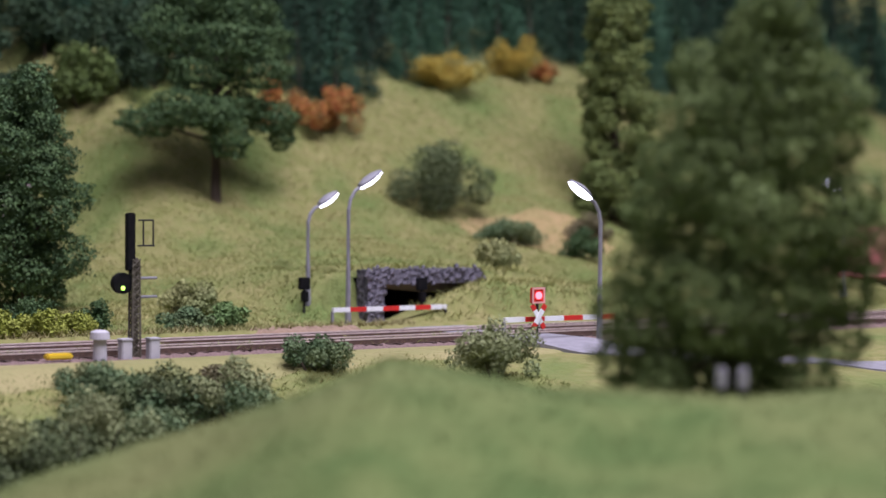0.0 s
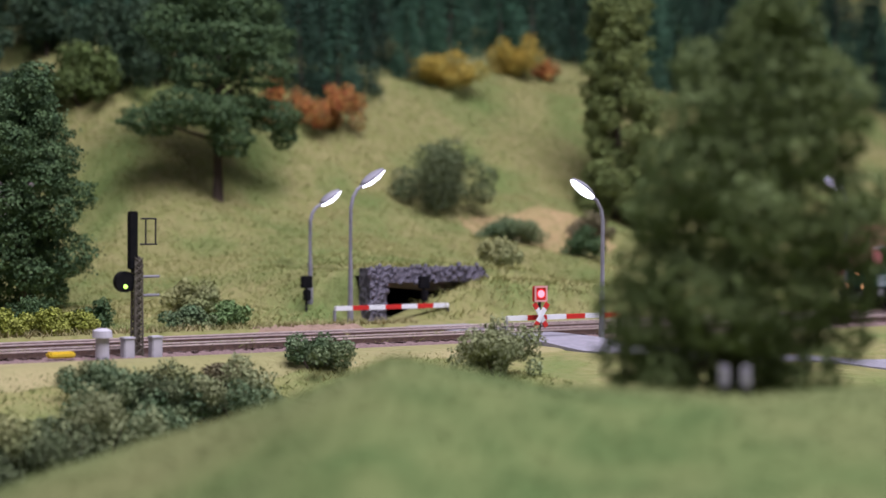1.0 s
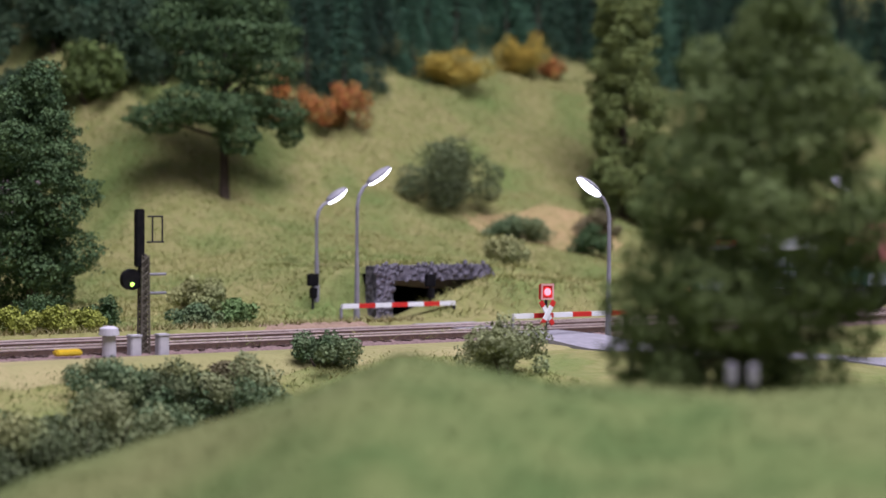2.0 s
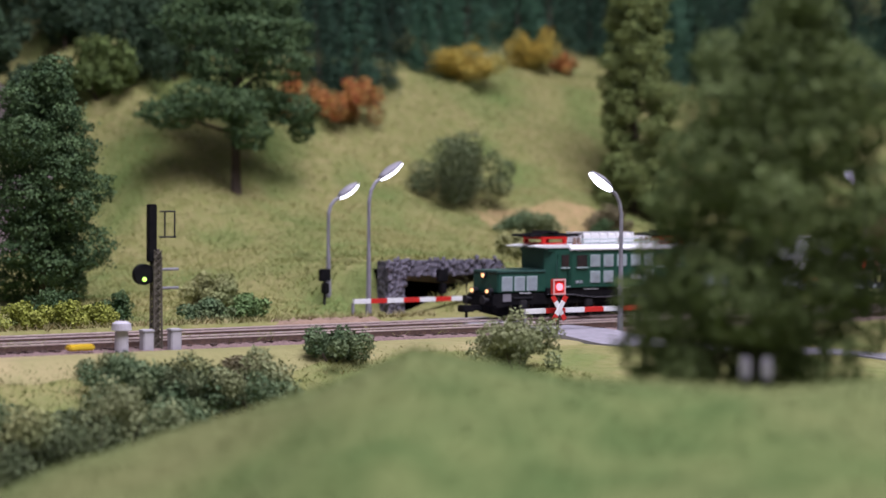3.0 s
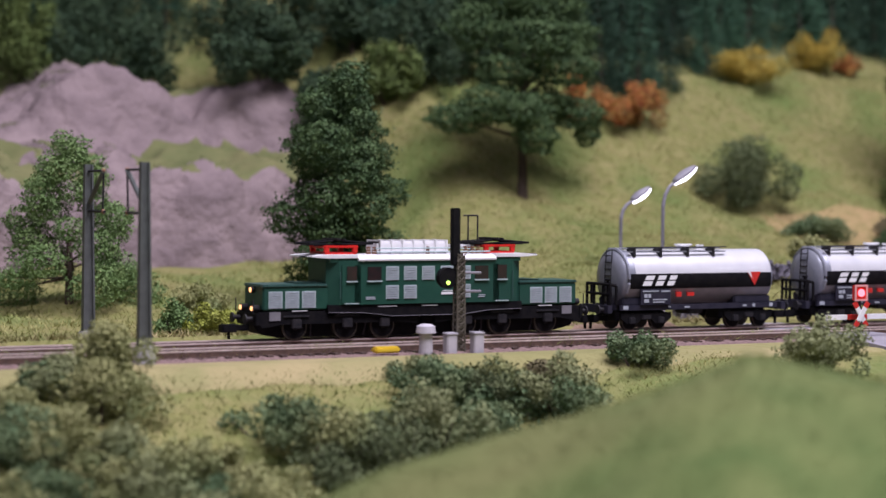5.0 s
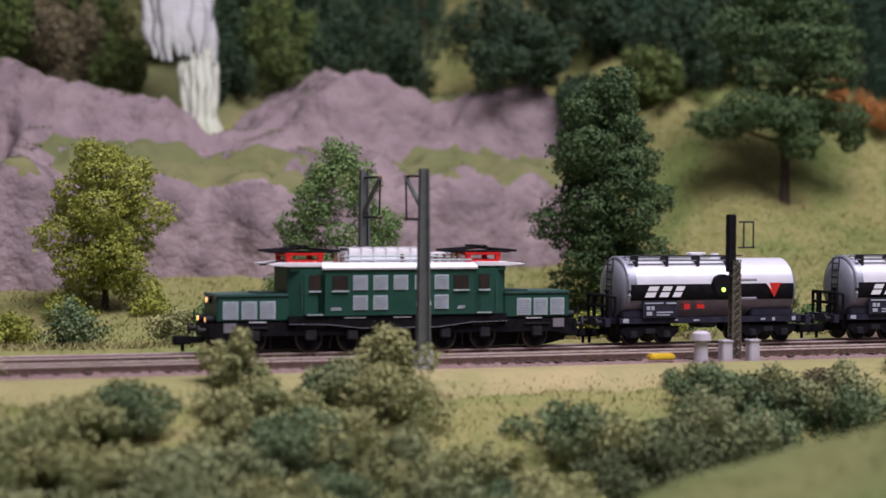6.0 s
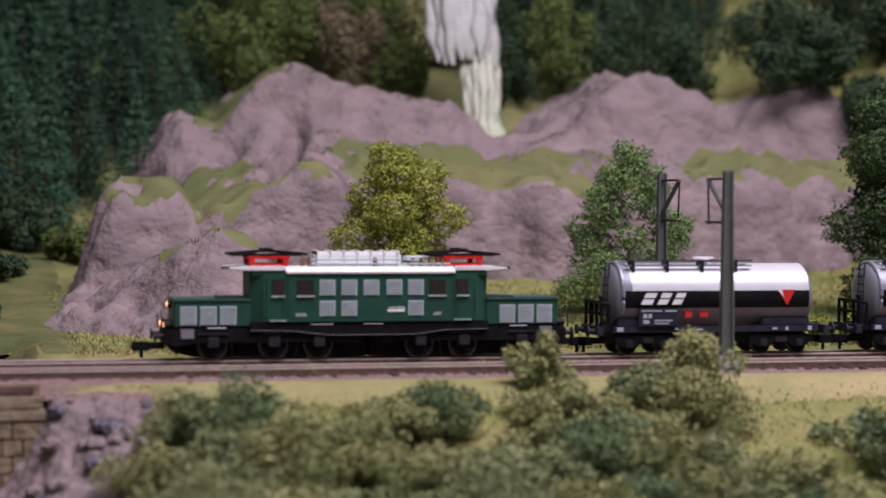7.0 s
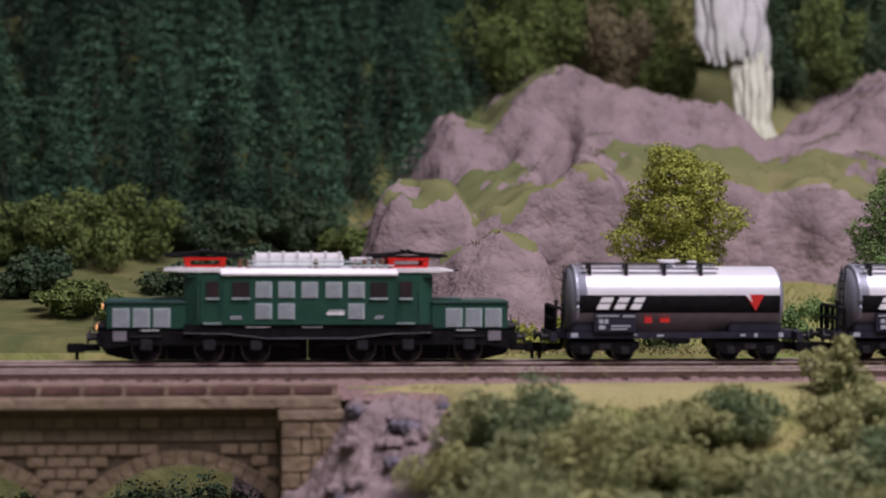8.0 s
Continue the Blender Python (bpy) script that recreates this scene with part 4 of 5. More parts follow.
    rod(bm, (0.0056, 0, 0.0258), (0.0056, 0, 0.0278), 0.0013, seg=14)
    part("valve", bm, "white", T)
    part("ladder", rods([((-h - 0.0012, yy, 0.0075), (-h - 0.0004, yy, 0.0262)) for yy in (-0.0018, 0.0018)] + [((-h - 0.001, -0.0018, 0.009 + 0.0022 * k), (-h - 0.001, 0.0018, 0.009 + 0.0022 * k)) for k in range(8)], 0.00022, 6), "dark", T)
    # frame
    fr = part("underframe", boxes((-0.0345, 0.0345, -0.0030, 0.0030, 0.0064, 0.0084), (-0.0310, 0.0318, -0.0084, -0.0074, 0.0066, 0.0084), (-0.0310, 0.0318, 0.0074, 0.0084, 0.0066, 0.0084), (-0.0356, -0.0338, -0.0080, 0.0080, 0.0058, 0.0084), (0.0338, 0.0356, -0.0080, 0.0080, 0.0058, 0.0084), bevel=0.0001), "blue_black", T)
    for x in (-0.022, 0.022):
        part("saddle", boxes((x - 0.0075, x + 0.0075, -0.0076, 0.0076, 0.0082, 0.0108), bevel=0.0004), "blue_black", T)
    for s in (-1, 1):
        bars(fr, "lettering_bar", [(-0.0300, -0.0280, 0.0070, 0.0082), (-0.006, -0.004, 0.0072, 0.0077), (0.0175, 0.019, 0.0072, 0.0078), (0.0215, 0.0225, 0.0070, 0.0080), (0.0285, 0.0298, 0.0070, 0.0082), (-0.0125, -0.0115, 0.0074, 0.0079)], s * 0.0084, s, "pale")
    # railed platform at the leading end
    rl = []
    for yy in (-0.0072, -0.0028, 0.0028, 0.0072):
        rl.append(((-0.0342, yy, 0.0084), (-0.0342, yy, 0.0152)))
    rl += [((-0.0342, -0.0072, 0.0152), (-0.0342, 0.0072, 0.0152)), ((-0.0342, -0.0072, 0.0120), (-0.0342, 0.0072, 0.0120)), ((-0.0322, -0.0076, 0.0084), (-0.0322, -0.0076, 0.0148)), ((-0.0322, -0.0076, 0.0148), (-0.0342, -0.0072, 0.0152)), ((-0.0322, 0.0076, 0.0084), (-0.0322, 0.0076, 0.0148)), ((-0.0322, 0.0076, 0.0148), (-0.0342, 0.0072, 0.0152))]
    for a, b in rl:
        part("platform_rail", rods([(a, b)], 0.0005, 8), "black", fr)
    part("brake_wheel", rods([((-0.0335, -0.0045, 0.0084), (-0.0335, -0.0045, 0.0168)), ((-0.0335, -0.0058, 0.0166), (-0.0335, -0.0032, 0.0166))], 0.0004, 8), "black", fr)
    part("tank_valve", boxes((-0.0015, 0.0045, -0.0040, 0.0040, 0.0048, 0.0080), bevel=0.0004), "dark", fr)
    for e in (-1, 1):
        buffers(fr, e * 0.0352, e, 0.0070)
        cx = e * 0.0205
        bg = part("bogie", boxes((cx - 0.0095, cx + 0.0095, -0.0040, 0.0040, 0.0030, 0.0062), bevel=0.0003), "black", T)
        for s in (-1, 1):
            y = s * 0.0066
            side = [(cx - 0.0098, 0.0058), (cx - 0.0098, 0.0040), (cx - 0.0075, 0.0022), (cx - 0.0035, 0.0022), (cx - 0.0020, 0.0036), (cx + 0.0020, 0.0036), (cx + 0.0035, 0.0022), (cx + 0.0075, 0.0022), (cx + 0.0098, 0.0040), (cx + 0.0098, 0.0058)]
            part("side_frame", prism(side, min(y, y + s * 0.0011), max(y, y + s * 0.0011), 0.0001), "black", bg)
            for q in (-0.0056, 0.0056):
                part("axle_box", boxes((cx + q - 0.0012, cx + q + 0.0012, min(y, y + s * 0.0018), max(y, y + s * 0.0018), 0.0022, 0.0045), bevel=0.0003), "dark", bg)
            part("spring", boxes((cx - 0.0018, cx + 0.0018, min(y, y + s * 0.0016), max(y, y + s * 0.0016), 0.0034, 0.0052), bevel=0.0003), "dark", bg)
        for q in (-0.0056, 0.0056):
            wheel_pair(bg, cx + q, 0.0029)
        coupler(bg, e * 0.0310, e)
    return T


loco = locomotive()
wagon = tank_wagon()
WAGON_GAP = (0.1015, 0.1813, 0.2611, 0.3409)
wagons = [wagon] + [copy_thing(wagon, Matrix()) for _ in range(3)]


# ---- ledges of grass on the rocks ----
def patch(name, x0, x1, y0, y1, height, material, label, lift=0.0008, seed=0):
    """A turf patch with an uneven outline that follows a height."""
    xs_, ys_ = np.arange(x0, x1, 0.002), np.arange(y0, y1, 0.002)
    gx, gy = np.meshgrid(xs_, ys_)
    u, v = (gx - (x0 + x1) / 2) / ((x1 - x0) / 2), (gy - (y0 + y1) / 2) / ((y1 - y0) / 2)
    edge = 1 - (u**4 + v**4) + 0.45 * waves(gx, gy, 0.03, seed) + 0.2 * waves(gx, gy, 0.011, seed + 1)
    h0 = height(gx, gy)
    slope = np.hypot(*np.gradient(h0, 0.002))
    z = h0 + np.minimum(lift, -0.001 + 0.006 * edge - 0.004 * np.clip(slope - 0.6, 0, 2))
    vs = np.stack([gx, gy, z], -1).reshape(-1, 3)
    n, k = len(xs_), len(ys_)
    i = (np.arange(k - 1)[:, None] * n + np.arange(n - 1)[None, :]).ravel()
    return tagged(raw(name, vs, np.stack([i, i + 1, i + n + 1, i + n], -1), material, smooth=True), label, "turf", "ground patches")


for i, (a, b, c, d) in enumerate(((0.175, 0.31, 0.212, 0.272), (0.325, 0.425, 0.225, 0.285), (0.065, 0.145, 0.17, 0.272), (0.095, 0.18, 0.115, 0.19), (0.12, 0.17, 0.285, 0.37), (0.335, 0.42, 0.30, 0.39))):
    patch("turf", a, b, c, d, rock_height, "turf", "green grass on a rock ledge", seed=i)


# ---- grass blades ----
def grass(name, n, x0, x1, y0, y1, h, material, label, keep=None, height=ground, seed=1):
    r = np.random.default_rng(seed)
    x, y = r.uniform(x0, x1, n), r.uniform(y0, y1, n)
    if keep is not None:
        k = keep(x, y)
        x, y = x[k], y[k]
    n = len(x)
    z = height(x, y)
    hh = h * r.uniform(0.45, 1.25, n)
    a = r.uniform(0, math.pi, n)
    w = 0.00022 + 0.00012 * r.random(n)
    lx, ly = r.normal(0, 1.0, n) * hh, r.normal(0, 1.0, n) * hh
    p0 = np.stack([x - np.cos(a) * w, y - np.sin(a) * w, z - 0.0004], -1)
    p1 = np.stack([x + np.cos(a) * w, y + np.sin(a) * w, z - 0.0004], -1)
    p2 = np.stack([x + lx, y + ly, z + hh], -1)
    v = np.stack([p0, p1, p2], 1).reshape(-1, 3)
    return tagged(raw(name, v, np.arange(3 * n).reshape(-1, 3), material), label, "grass", kind="stuff")


grass("meadow_grass", 150000, 0.36, 0.85, 0.03, 0.30, 0.0011, "blades", "short yellow-green static grass on the meadow", lambda x, y: y > 0.03 + 0.03 * (x > 0.45) * (x < 0.5), seed=2)
grass("meadow_grass", 20000, 0.06, 0.42, 0.022, 0.20, 0.0016, "blades", "yellow-green static grass between track and rocks", lambda x, y: rock_height(x, y) < ground(x, y), seed=3)
grass("verge_grass", 30000, 0.066, 0.46, -0.066, -0.040, 0.0005, "verge", "dry straw-coloured grass along the track", seed=4)
grass("verge_grass", 7000, 0.06, 0.47, 0.012, 0.030, 0.0022, "verge", "dry straw-coloured grass along the track", seed=5)
grass("track_tufts", 4200, 0.075, 0.46, -0.030, -0.017, 0.0034, "blades", "taller yellow-green grass tufts beside the track", lambda x, y: waves(x, y, 0.02, 21) > 0.1, seed=14)
grass("slope_grass", 36000, 0.05, 0.42, -0.19, -0.058, 0.0012, "blades", "yellow-green grass on the bank", seed=6)
grass("hill_grass", 70000, 0.14, 0.50, -0.38, -0.16, 0.0013, "lawn", "fresh green static grass on the near hill", lambda x, y: 0.6 * (x - NEAR_X) + 0.8 * (y - NEAR_Y) < 0.05, seed=7)
fx, fy = np.arange(-0.45, 0.10, 0.006), np.arange(0.022, 0.36, 0.006)
tagged(sheet("field", fx, fy, lambda x, y: ground(x, y) + 0.0012 * step(0.022, 0.024, y) - 0.003 * step(0.055, 0.085, x) - 0.004 * step(0.33, 0.352, y) - 0.0003, "field", ""), "dark green grass field below the forest", "field", kind="structure")

patch("turf", 0.14, 0.42, 0.355, 0.50, ground, "turf", "green grass above the rocks", 0.0012, seed=9)


def on_ledge(x, y):
    e = 0.003
    slope = np.hypot(rock_height(x + e, y) - rock_height(x - e, y), rock_height(x, y + e) - rock_height(x, y - e)) / (2 * e)
    return (slope + 0.18 * waves(x, y, 0.02, 5) < 0.42) & (rock_height(x, y) > 0.022)


grass("ledge_grass", 60000, 0.05, 0.44, 0.11, 0.39, 0.0013, "turf", "short green grass on the rock ledges", on_ledge, rock_height, seed=15)
patch("soil_patch", 0.595, 0.665, 0.135, 0.185, ground, "bare", "bare ochre soil on the meadow", 0.0004, 3)

# near hill turf
hx, hy = np.arange(0.14, 0.62, 0.004), np.arange(-0.42, -0.11, 0.004)


def hill_skin(x, y):
    inside = 0.045 - (0.6 * (x - NEAR_X) + 0.8 * (y - NEAR_Y)) + 0.012 * waves(x, y, 0.05, 8)
    return ground(x, y) + np.clip(inside * 0.1, -0.004, 0.0006)


tagged(sheet("hill_turf", hx, hy, hill_skin, "lawn", ""), "soft fresh green turf of the near hill", "turf", kind="structure")

# ---- bushes on the bank in front of the track ----
r4 = random.Random(12)
n4 = 0
for row, (y, gap, h, w) in enumerate(((-0.067, 0.022, 0.010, 0.009), (-0.080, 0.015, 0.016, 0.012), (-0.097, 0.014, 0.018, 0.013), (-0.114, 0.015, 0.019, 0.014), (-0.133, 0.017, 0.020, 0.015))):
    x = 0.086 - 0.005 * row
    while x < 0.345:
        xx, yy = x + r4.uniform(-0.3, 0.3) * gap, y + r4.uniform(-0.006, 0.006)
        k = r4.uniform(0.7, 1.2)
        if not (0.222 < xx < 0.29 and row < 2) and not (xx > 0.225 and row > 1 and (n4 * 7 + row * 3 + int(xx * 997)) % 5 < 1) and not (row == 0 and (xx > 0.29 or r4.random() < 0.35)):
            leaf = r4.choice(("leaf_olive", "leaf_olive", "leaf_olive", "leaf_blue", "leaf_sage", "leaf_sage") if xx < 0.25 else ("leaf_blue", "leaf_olive", "leaf_sage", "leaf_greygreen"))
            label = {"leaf_olive": "dusty olive-green bush on the bank", "leaf_blue": "blue-green leafy bush on the bank", "leaf_mid": "mid-green bush on the bank", "leaf_sage": "grey-green bush on the bank", "leaf_greygreen": "dark grey-green bush on the bank"}[leaf]
            bush(xx, yy, w * k * r4.uniform(1.05, 1.45), h * k * r4.uniform(0.70, 1.05), leaf, 100 + n4, label, 1150, 0.0021, group="bushes on the bank")
            n4 += 1
        x += gap * r4.uniform(0.75, 1.2)
bush(0.174, -0.058, 0.010, 0.0155, "leaf_olive", 61, "tall olive bush at the edge of the track", 1700, 0.0020)
bush(0.214, -0.062, 0.014, 0.0165, "leaf_olive", 62, "tall olive bush at the edge of the track", 2000, 0.0020)
bush(0.196, -0.066, 0.010, 0.010, "leaf_blue", 63, "blue-green bush at the edge of the track", 900, 0.0020)
bush(0.375, -0.064, 0.013, 0.011, "leaf_blue", 64, "blue-green bush beside the track", 1500, 0.0020)
bush(0.408, -0.110, 0.015, 0.017, "leaf_sage", 65, "pale green bush beside the level crossing", 1800, 0.0021)
bush(0.340, -0.070, 0.010, 0.009, "leaf_brown", 66, "brown low bush on the bank", 600, 0.0020)
bush(0.437, -0.150, 0.009, 0.012, "leaf_dark", 67, "small dark bush beside the pine", 700)
bush(0.322, -0.072, 0.011, 0.010, "leaf_olive", 68, "olive bush on the bank", 900, 0.0020)
bush(0.300, -0.068, 0.009, 0.009, "leaf_sage", 69, "grey-green bush on the bank", 800, 0.0020)
# fallen twigs on the bank
for x, y, turn in ((0.268, -0.10, 0), (0.298, -0.148, 25)):
    tw = thing("twig", "pale brown bare twig lying on the bank", "twig", x, y, float(ground(x, y)) + 0.003, turn, group="twigs on the bank")
    part("stem", sweep([(-0.012, 0, 0.002), (-0.004, 0.001, 0.0035), (0.006, 0.002, 0.003), (0.014, 0.004, 0.0015)], [0.0006, 0.0006, 0.0005, 0.0002], 6), "earth", tw)
    part("side_shoot", sweep([(-0.002, 0.001, 0.0034), (0.003, -0.003, 0.0048), (0.006, -0.005, 0.0052)], [0.0004, 0.0003, 0.0002], 6), "earth", tw)

# ---- shrubs between rear track and rocks, and the forest edge ----
for i, (x, y, w, h, leaf) in enumerate(((0.275, 0.030, 0.010, 0.010, "leaf_yellow"), (0.290, 0.032, 0.010, 0.009, "leaf_yellow"), (0.303, 0.030, 0.010, 0.010, "leaf_yellow"), (0.317, 0.031, 0.010, 0.009, "leaf_yellow"), (0.331, 0.030, 0.009, 0.009, "leaf_yellow"), (0.345, 0.033, 0.008, 0.008, "leaf_yellow"),
                                        (0.268, 0.036, 0.007, 0.011, "leaf_mid"), (0.360, 0.052, 0.010, 0.010, "leaf_dark"), (0.340, 0.060, 0.011, 0.011, "leaf_dark"), (0.150, 0.034, 0.013, 0.016, "leaf_blue"), (0.180, 0.034, 0.009, 0.012, "leaf_olive"), (0.190, 0.036, 0.007, 0.014, "leaf_mid"),
                                        (0.122, 0.036, 0.009, 0.012, "leaf_yellow"), (0.132, 0.038, 0.010, 0.011, "leaf_yellow"), (0.106, 0.034, 0.008, 0.010, "leaf_yellow"), (0.092, 0.034, 0.007, 0.012, "leaf_yellow"), (0.094, 0.030, 0.006, 0.007, "leaf_yellow"), (0.165, 0.120, 0.012, 0.010, "leaf_yellow"), (0.192, 0.118, 0.011, 0.009, "leaf_yellow"),
                                        (0.225, 0.125, 0.012, 0.010, "leaf_mid"), (0.300, 0.10, 0.012, 0.010, "leaf_olive"))):
    bush(x, y, w, h, leaf, 200 + i, {"leaf_yellow": "yellow-green shrub behind the track", "leaf_mid": "mid-green shrub behind the track", "leaf_dark": "dark green shrub behind the track", "leaf_blue": "blue-green shrub behind the track", "leaf_olive": "olive shrub behind the track"}[leaf], 750, 0.0021)
for i, (x, y, w, h, leaf) in enumerate(((0.150, 0.385, 0.030, 0.050, "leaf_far"), (0.182, 0.395, 0.022, 0.045, "leaf_far"), (0.208, 0.390, 0.024, 0.048, "leaf_brown"), (0.232, 0.385, 0.016, 0.035, "leaf_far"), (0.290, 0.385, 0.022, 0.050, "leaf_deep"), (0.315, 0.390, 0.024, 0.052, "leaf_far"), (0.345, 0.395, 0.028, 0.055, "leaf_deep"),
                                        (0.375, 0.385, 0.026, 0.045, "leaf_deep"), (0.165, 0.43, 0.03, 0.06, "leaf_far"), (0.225, 0.43, 0.03, 0.05, "leaf_far"), (0.30, 0.43, 0.03, 0.06, "leaf_deep"), (0.36, 0.43, 0.03, 0.06, "leaf_deep"), (0.405, 0.33, 0.034, 0.046, "leaf_deep"), (0.44, 0.34, 0.03, 0.06, "leaf_deep"), (0.455, 0.31, 0.024, 0.045, "leaf_deep"),
                                        (0.400, 0.285, 0.030, 0.034, "leaf_deep"), (0.425, 0.275, 0.026, 0.036, "leaf_deep"), (0.452, 0.264, 0.018, 0.030, "leaf_far"), (0.47, 0.27, 0.022, 0.045, "leaf_deep"), (0.495, 0.275, 0.02, 0.05, "leaf_deep"), (0.26, 0.42, 0.03, 0.05, "leaf_olive"), (0.20, 0.44, 0.03, 0.06, "leaf_far"),
                                        (-0.05, 0.245, 0.024, 0.026, "leaf_far"), (-0.02, 0.255, 0.026, 0.030, "leaf_far"), (0.02, 0.27, 0.022, 0.022, "leaf_deep"), (0.05, 0.28, 0.024, 0.022, "leaf_deep"), (-0.085, 0.20, 0.022, 0.026, "leaf_deep"), (-0.12, 0.17, 0.022, 0.028, "leaf_deep"), (-0.10, 0.25, 0.026, 0.034, "leaf_deep"), (0.075, 0.25, 0.014, 0.016, "leaf_far"), (-0.14, 0.22, 0.024, 0.034, "leaf_deep"), (-0.045, 0.19, 0.016, 0.018, "leaf_deep"), (-0.03, 0.15, 0.020, 0.013, "leaf_far"), (0.015, 0.17, 0.022, 0.017, "leaf_deep"), (0.035, 0.21, 0.020, 0.015, "leaf_deep"), (-0.005, 0.12, 0.016, 0.010, "leaf_far"), (0.03, 0.13, 0.014, 0.012, "leaf_deep"))):
    z = max(float(ground(x, y)), float(rock_height(np.array(x), np.array(y))) if 0.03 < x < 0.47 and 0.07 < y < 0.40 else -1)
    bush(x, y, w, h, leaf, 300 + i, {"leaf_far": "leafy mid-green thicket at the edge of the forest", "leaf_deep": "dark green thicket at the edge of the forest", "leaf_olive": "olive thicket above the rocks", "leaf_brown": "brownish thicket above the rocks"}[leaf], 2600, 0.0036, z=z, name="thicket")


# ---- street lamps ----
def street_lamp(x, y, h, head, label):
    """Curved post with a long glowing head; head is the signed reach along x."""
    z0 = float(ground(x, y))
    t = thing("street_lamp", label, "street lamp", x, y, z0, group="street lamps at the crossing")
    s = 1 if head > 0 else -1
    h = h - z0
    post = [(0, 0, -0.001), (0, 0, h * 0.35), (0, 0, h * 0.76), (s * 0.0008, 0, h * 0.83), (s * 0.0026, 0, h * 0.885), (s * 0.0050, 0, h * 0.915)]
    part("post", sweep(post, [0.0010, 0.0008, 0.0007, 0.00065, 0.0006, 0.0006], 10), "lamp_post", t)
    part("collar", rod(bmesh.new(), (0, 0, -0.0005), (0, 0, 0.006), 0.0012, 0.0011, 10), "lamp_post", t)
    m = Matrix.Translation((s * 0.0047, 0, h * 0.912)) @ Matrix.Rotation(-s * radians(33), 4, "Y")

    def shell(w, up, lo):
        bm = bmesh.new()
        rings = []
        for k in range(9):
            u = k / 8
            rw = w * (math.sin(math.pi * (0.12 + 0.80 * u)) ** 0.6)
            rings.append([bm.verts.new(m @ Vector((s * u * abs(head), rw * math.sin(a), (up if math.cos(a) > 0 else lo) * math.cos(a) * rw / w))) for a in (2 * math.pi * j / 12 for j in range(12))])
        for a, b in zip(rings, rings[1:]):
            for j in range(12):
                bm.faces.new((a[j], a[(j + 1) % 12], b[(j + 1) % 12], b[j]))
        bm.faces.new(rings[0])
        bm.faces.new(rings[-1][::-1])
        bmesh.ops.recalc_face_normals(bm, faces=bm.faces)
        return bm
    hd = part("lamp_head", shell(0.0026, 0.0018, 0.0003), "lamp_post", t, "grey lamp housing", smooth=True)
    part("lamp_glass", shell(0.0024, 0.0001, 0.0017), "lamp_glow", hd, "white glowing lamp glass", smooth=True)


street_lamp(0.4490, 0.034, 0.0535, 0.0105, "tall grey street lamp with a bright white glowing head")
street_lamp(0.448, 0.060, 0.0455, 0.0090, "grey street lamp with a bright white glowing head")
street_lamp(0.4955, -0.050, 0.050, -0.0100, "grey street lamp with a bright white head beside the crossing")
street_lamp(0.7150, 0.049, 0.054, -0.0100, "grey street lamp with a bright white head beside the house")


# ---- catenary masts, signal, track-side boxes ----
def catenary_mast(x, y, way):
    t = thing("catenary_mast", "grey-green steel catenary mast with bracket beside the track", "catenary mast", x, y, -0.003, group="catenary masts")
    bm = bmesh.new()
    for s in (-1, 1):
        for a, b in (((s * 0.0016, 0), (s * 0.0010, 0)),):
            v = []
            for z, c, w in ((0.004, a[0], 0.0013), (0.0555, b[0], 0.0010)):
                v += [bm.verts.new((c + dx, dy, z)) for dx, dy in ((-0.00025, -w), (0.00025, -w), (0.00025, w), (-0.00025, w))]
            for q in ((0, 1, 5, 4), (1, 2, 6, 5), (2, 3, 7, 6), (3, 0, 4, 7), (4, 5, 6, 7)):
                bm.faces.new([v[i] for i in q])
    part("flange", bm, "mast", t)
    bm = bmesh.new()
    v = [bm.verts.new(p) for p in ((-0.0015, -0.0003, 0.004), (0.0015, -0.0003, 0.004), (0.0015, 0.0003, 0.004), (-0.0015, 0.0003, 0.004), (-0.0009, -0.0003, 0.0555), (0.0009, -0.0003, 0.0555), (0.0009, 0.0003, 0.0555), (-0.0009, 0.0003, 0.0555))]
    for q in ((0, 1, 5, 4), (1, 2, 6, 5), (2, 3, 7, 6), (3, 0, 4, 7), (4, 5, 6, 7)):
        bm.faces.new([v[i] for i in q])
    part("web", bm, "mast", t)
    part("footing", boxes((-0.0026, 0.0026, -0.0024, 0.0024, -0.004, 0.0055), bevel=0.0005), "concrete", t)
    br = part("bracket", rods([((0, 0, 0.0535), (0, way * 0.0150, 0.0535))], 0.00035), "dark", t)
    part("strut", rods([((0, way * 0.0150, 0.0535), (0, way * 0.001, 0.0440))], 0.0007), "mast", br)
    part("steady_arm", rods([((0, 0, 0.0415), (0, way * 0.0160, 0.0415))], 0.0004), "dark", br)
    part("drop_wire", rods([((0, way * 0.0150, 0.0540), (0, way * 0.0140, 0.0410))], 0.0003), "dark", br)
    for yy, zz in ((0.0148, 0.0535), (0.0145, 0.0415)):
        bm = bmesh.new()
        bmesh.ops.create_uvsphere(bm, u_segments=8, v_segments=6, radius=0.0007, matrix=Matrix.Translation((0, way * yy, zz)))
        part("insulator", bm, "brass", br)


catenary_mast(0.2325, -0.0385, 1)
catenary_mast(0.2360, 0.0235, -1)


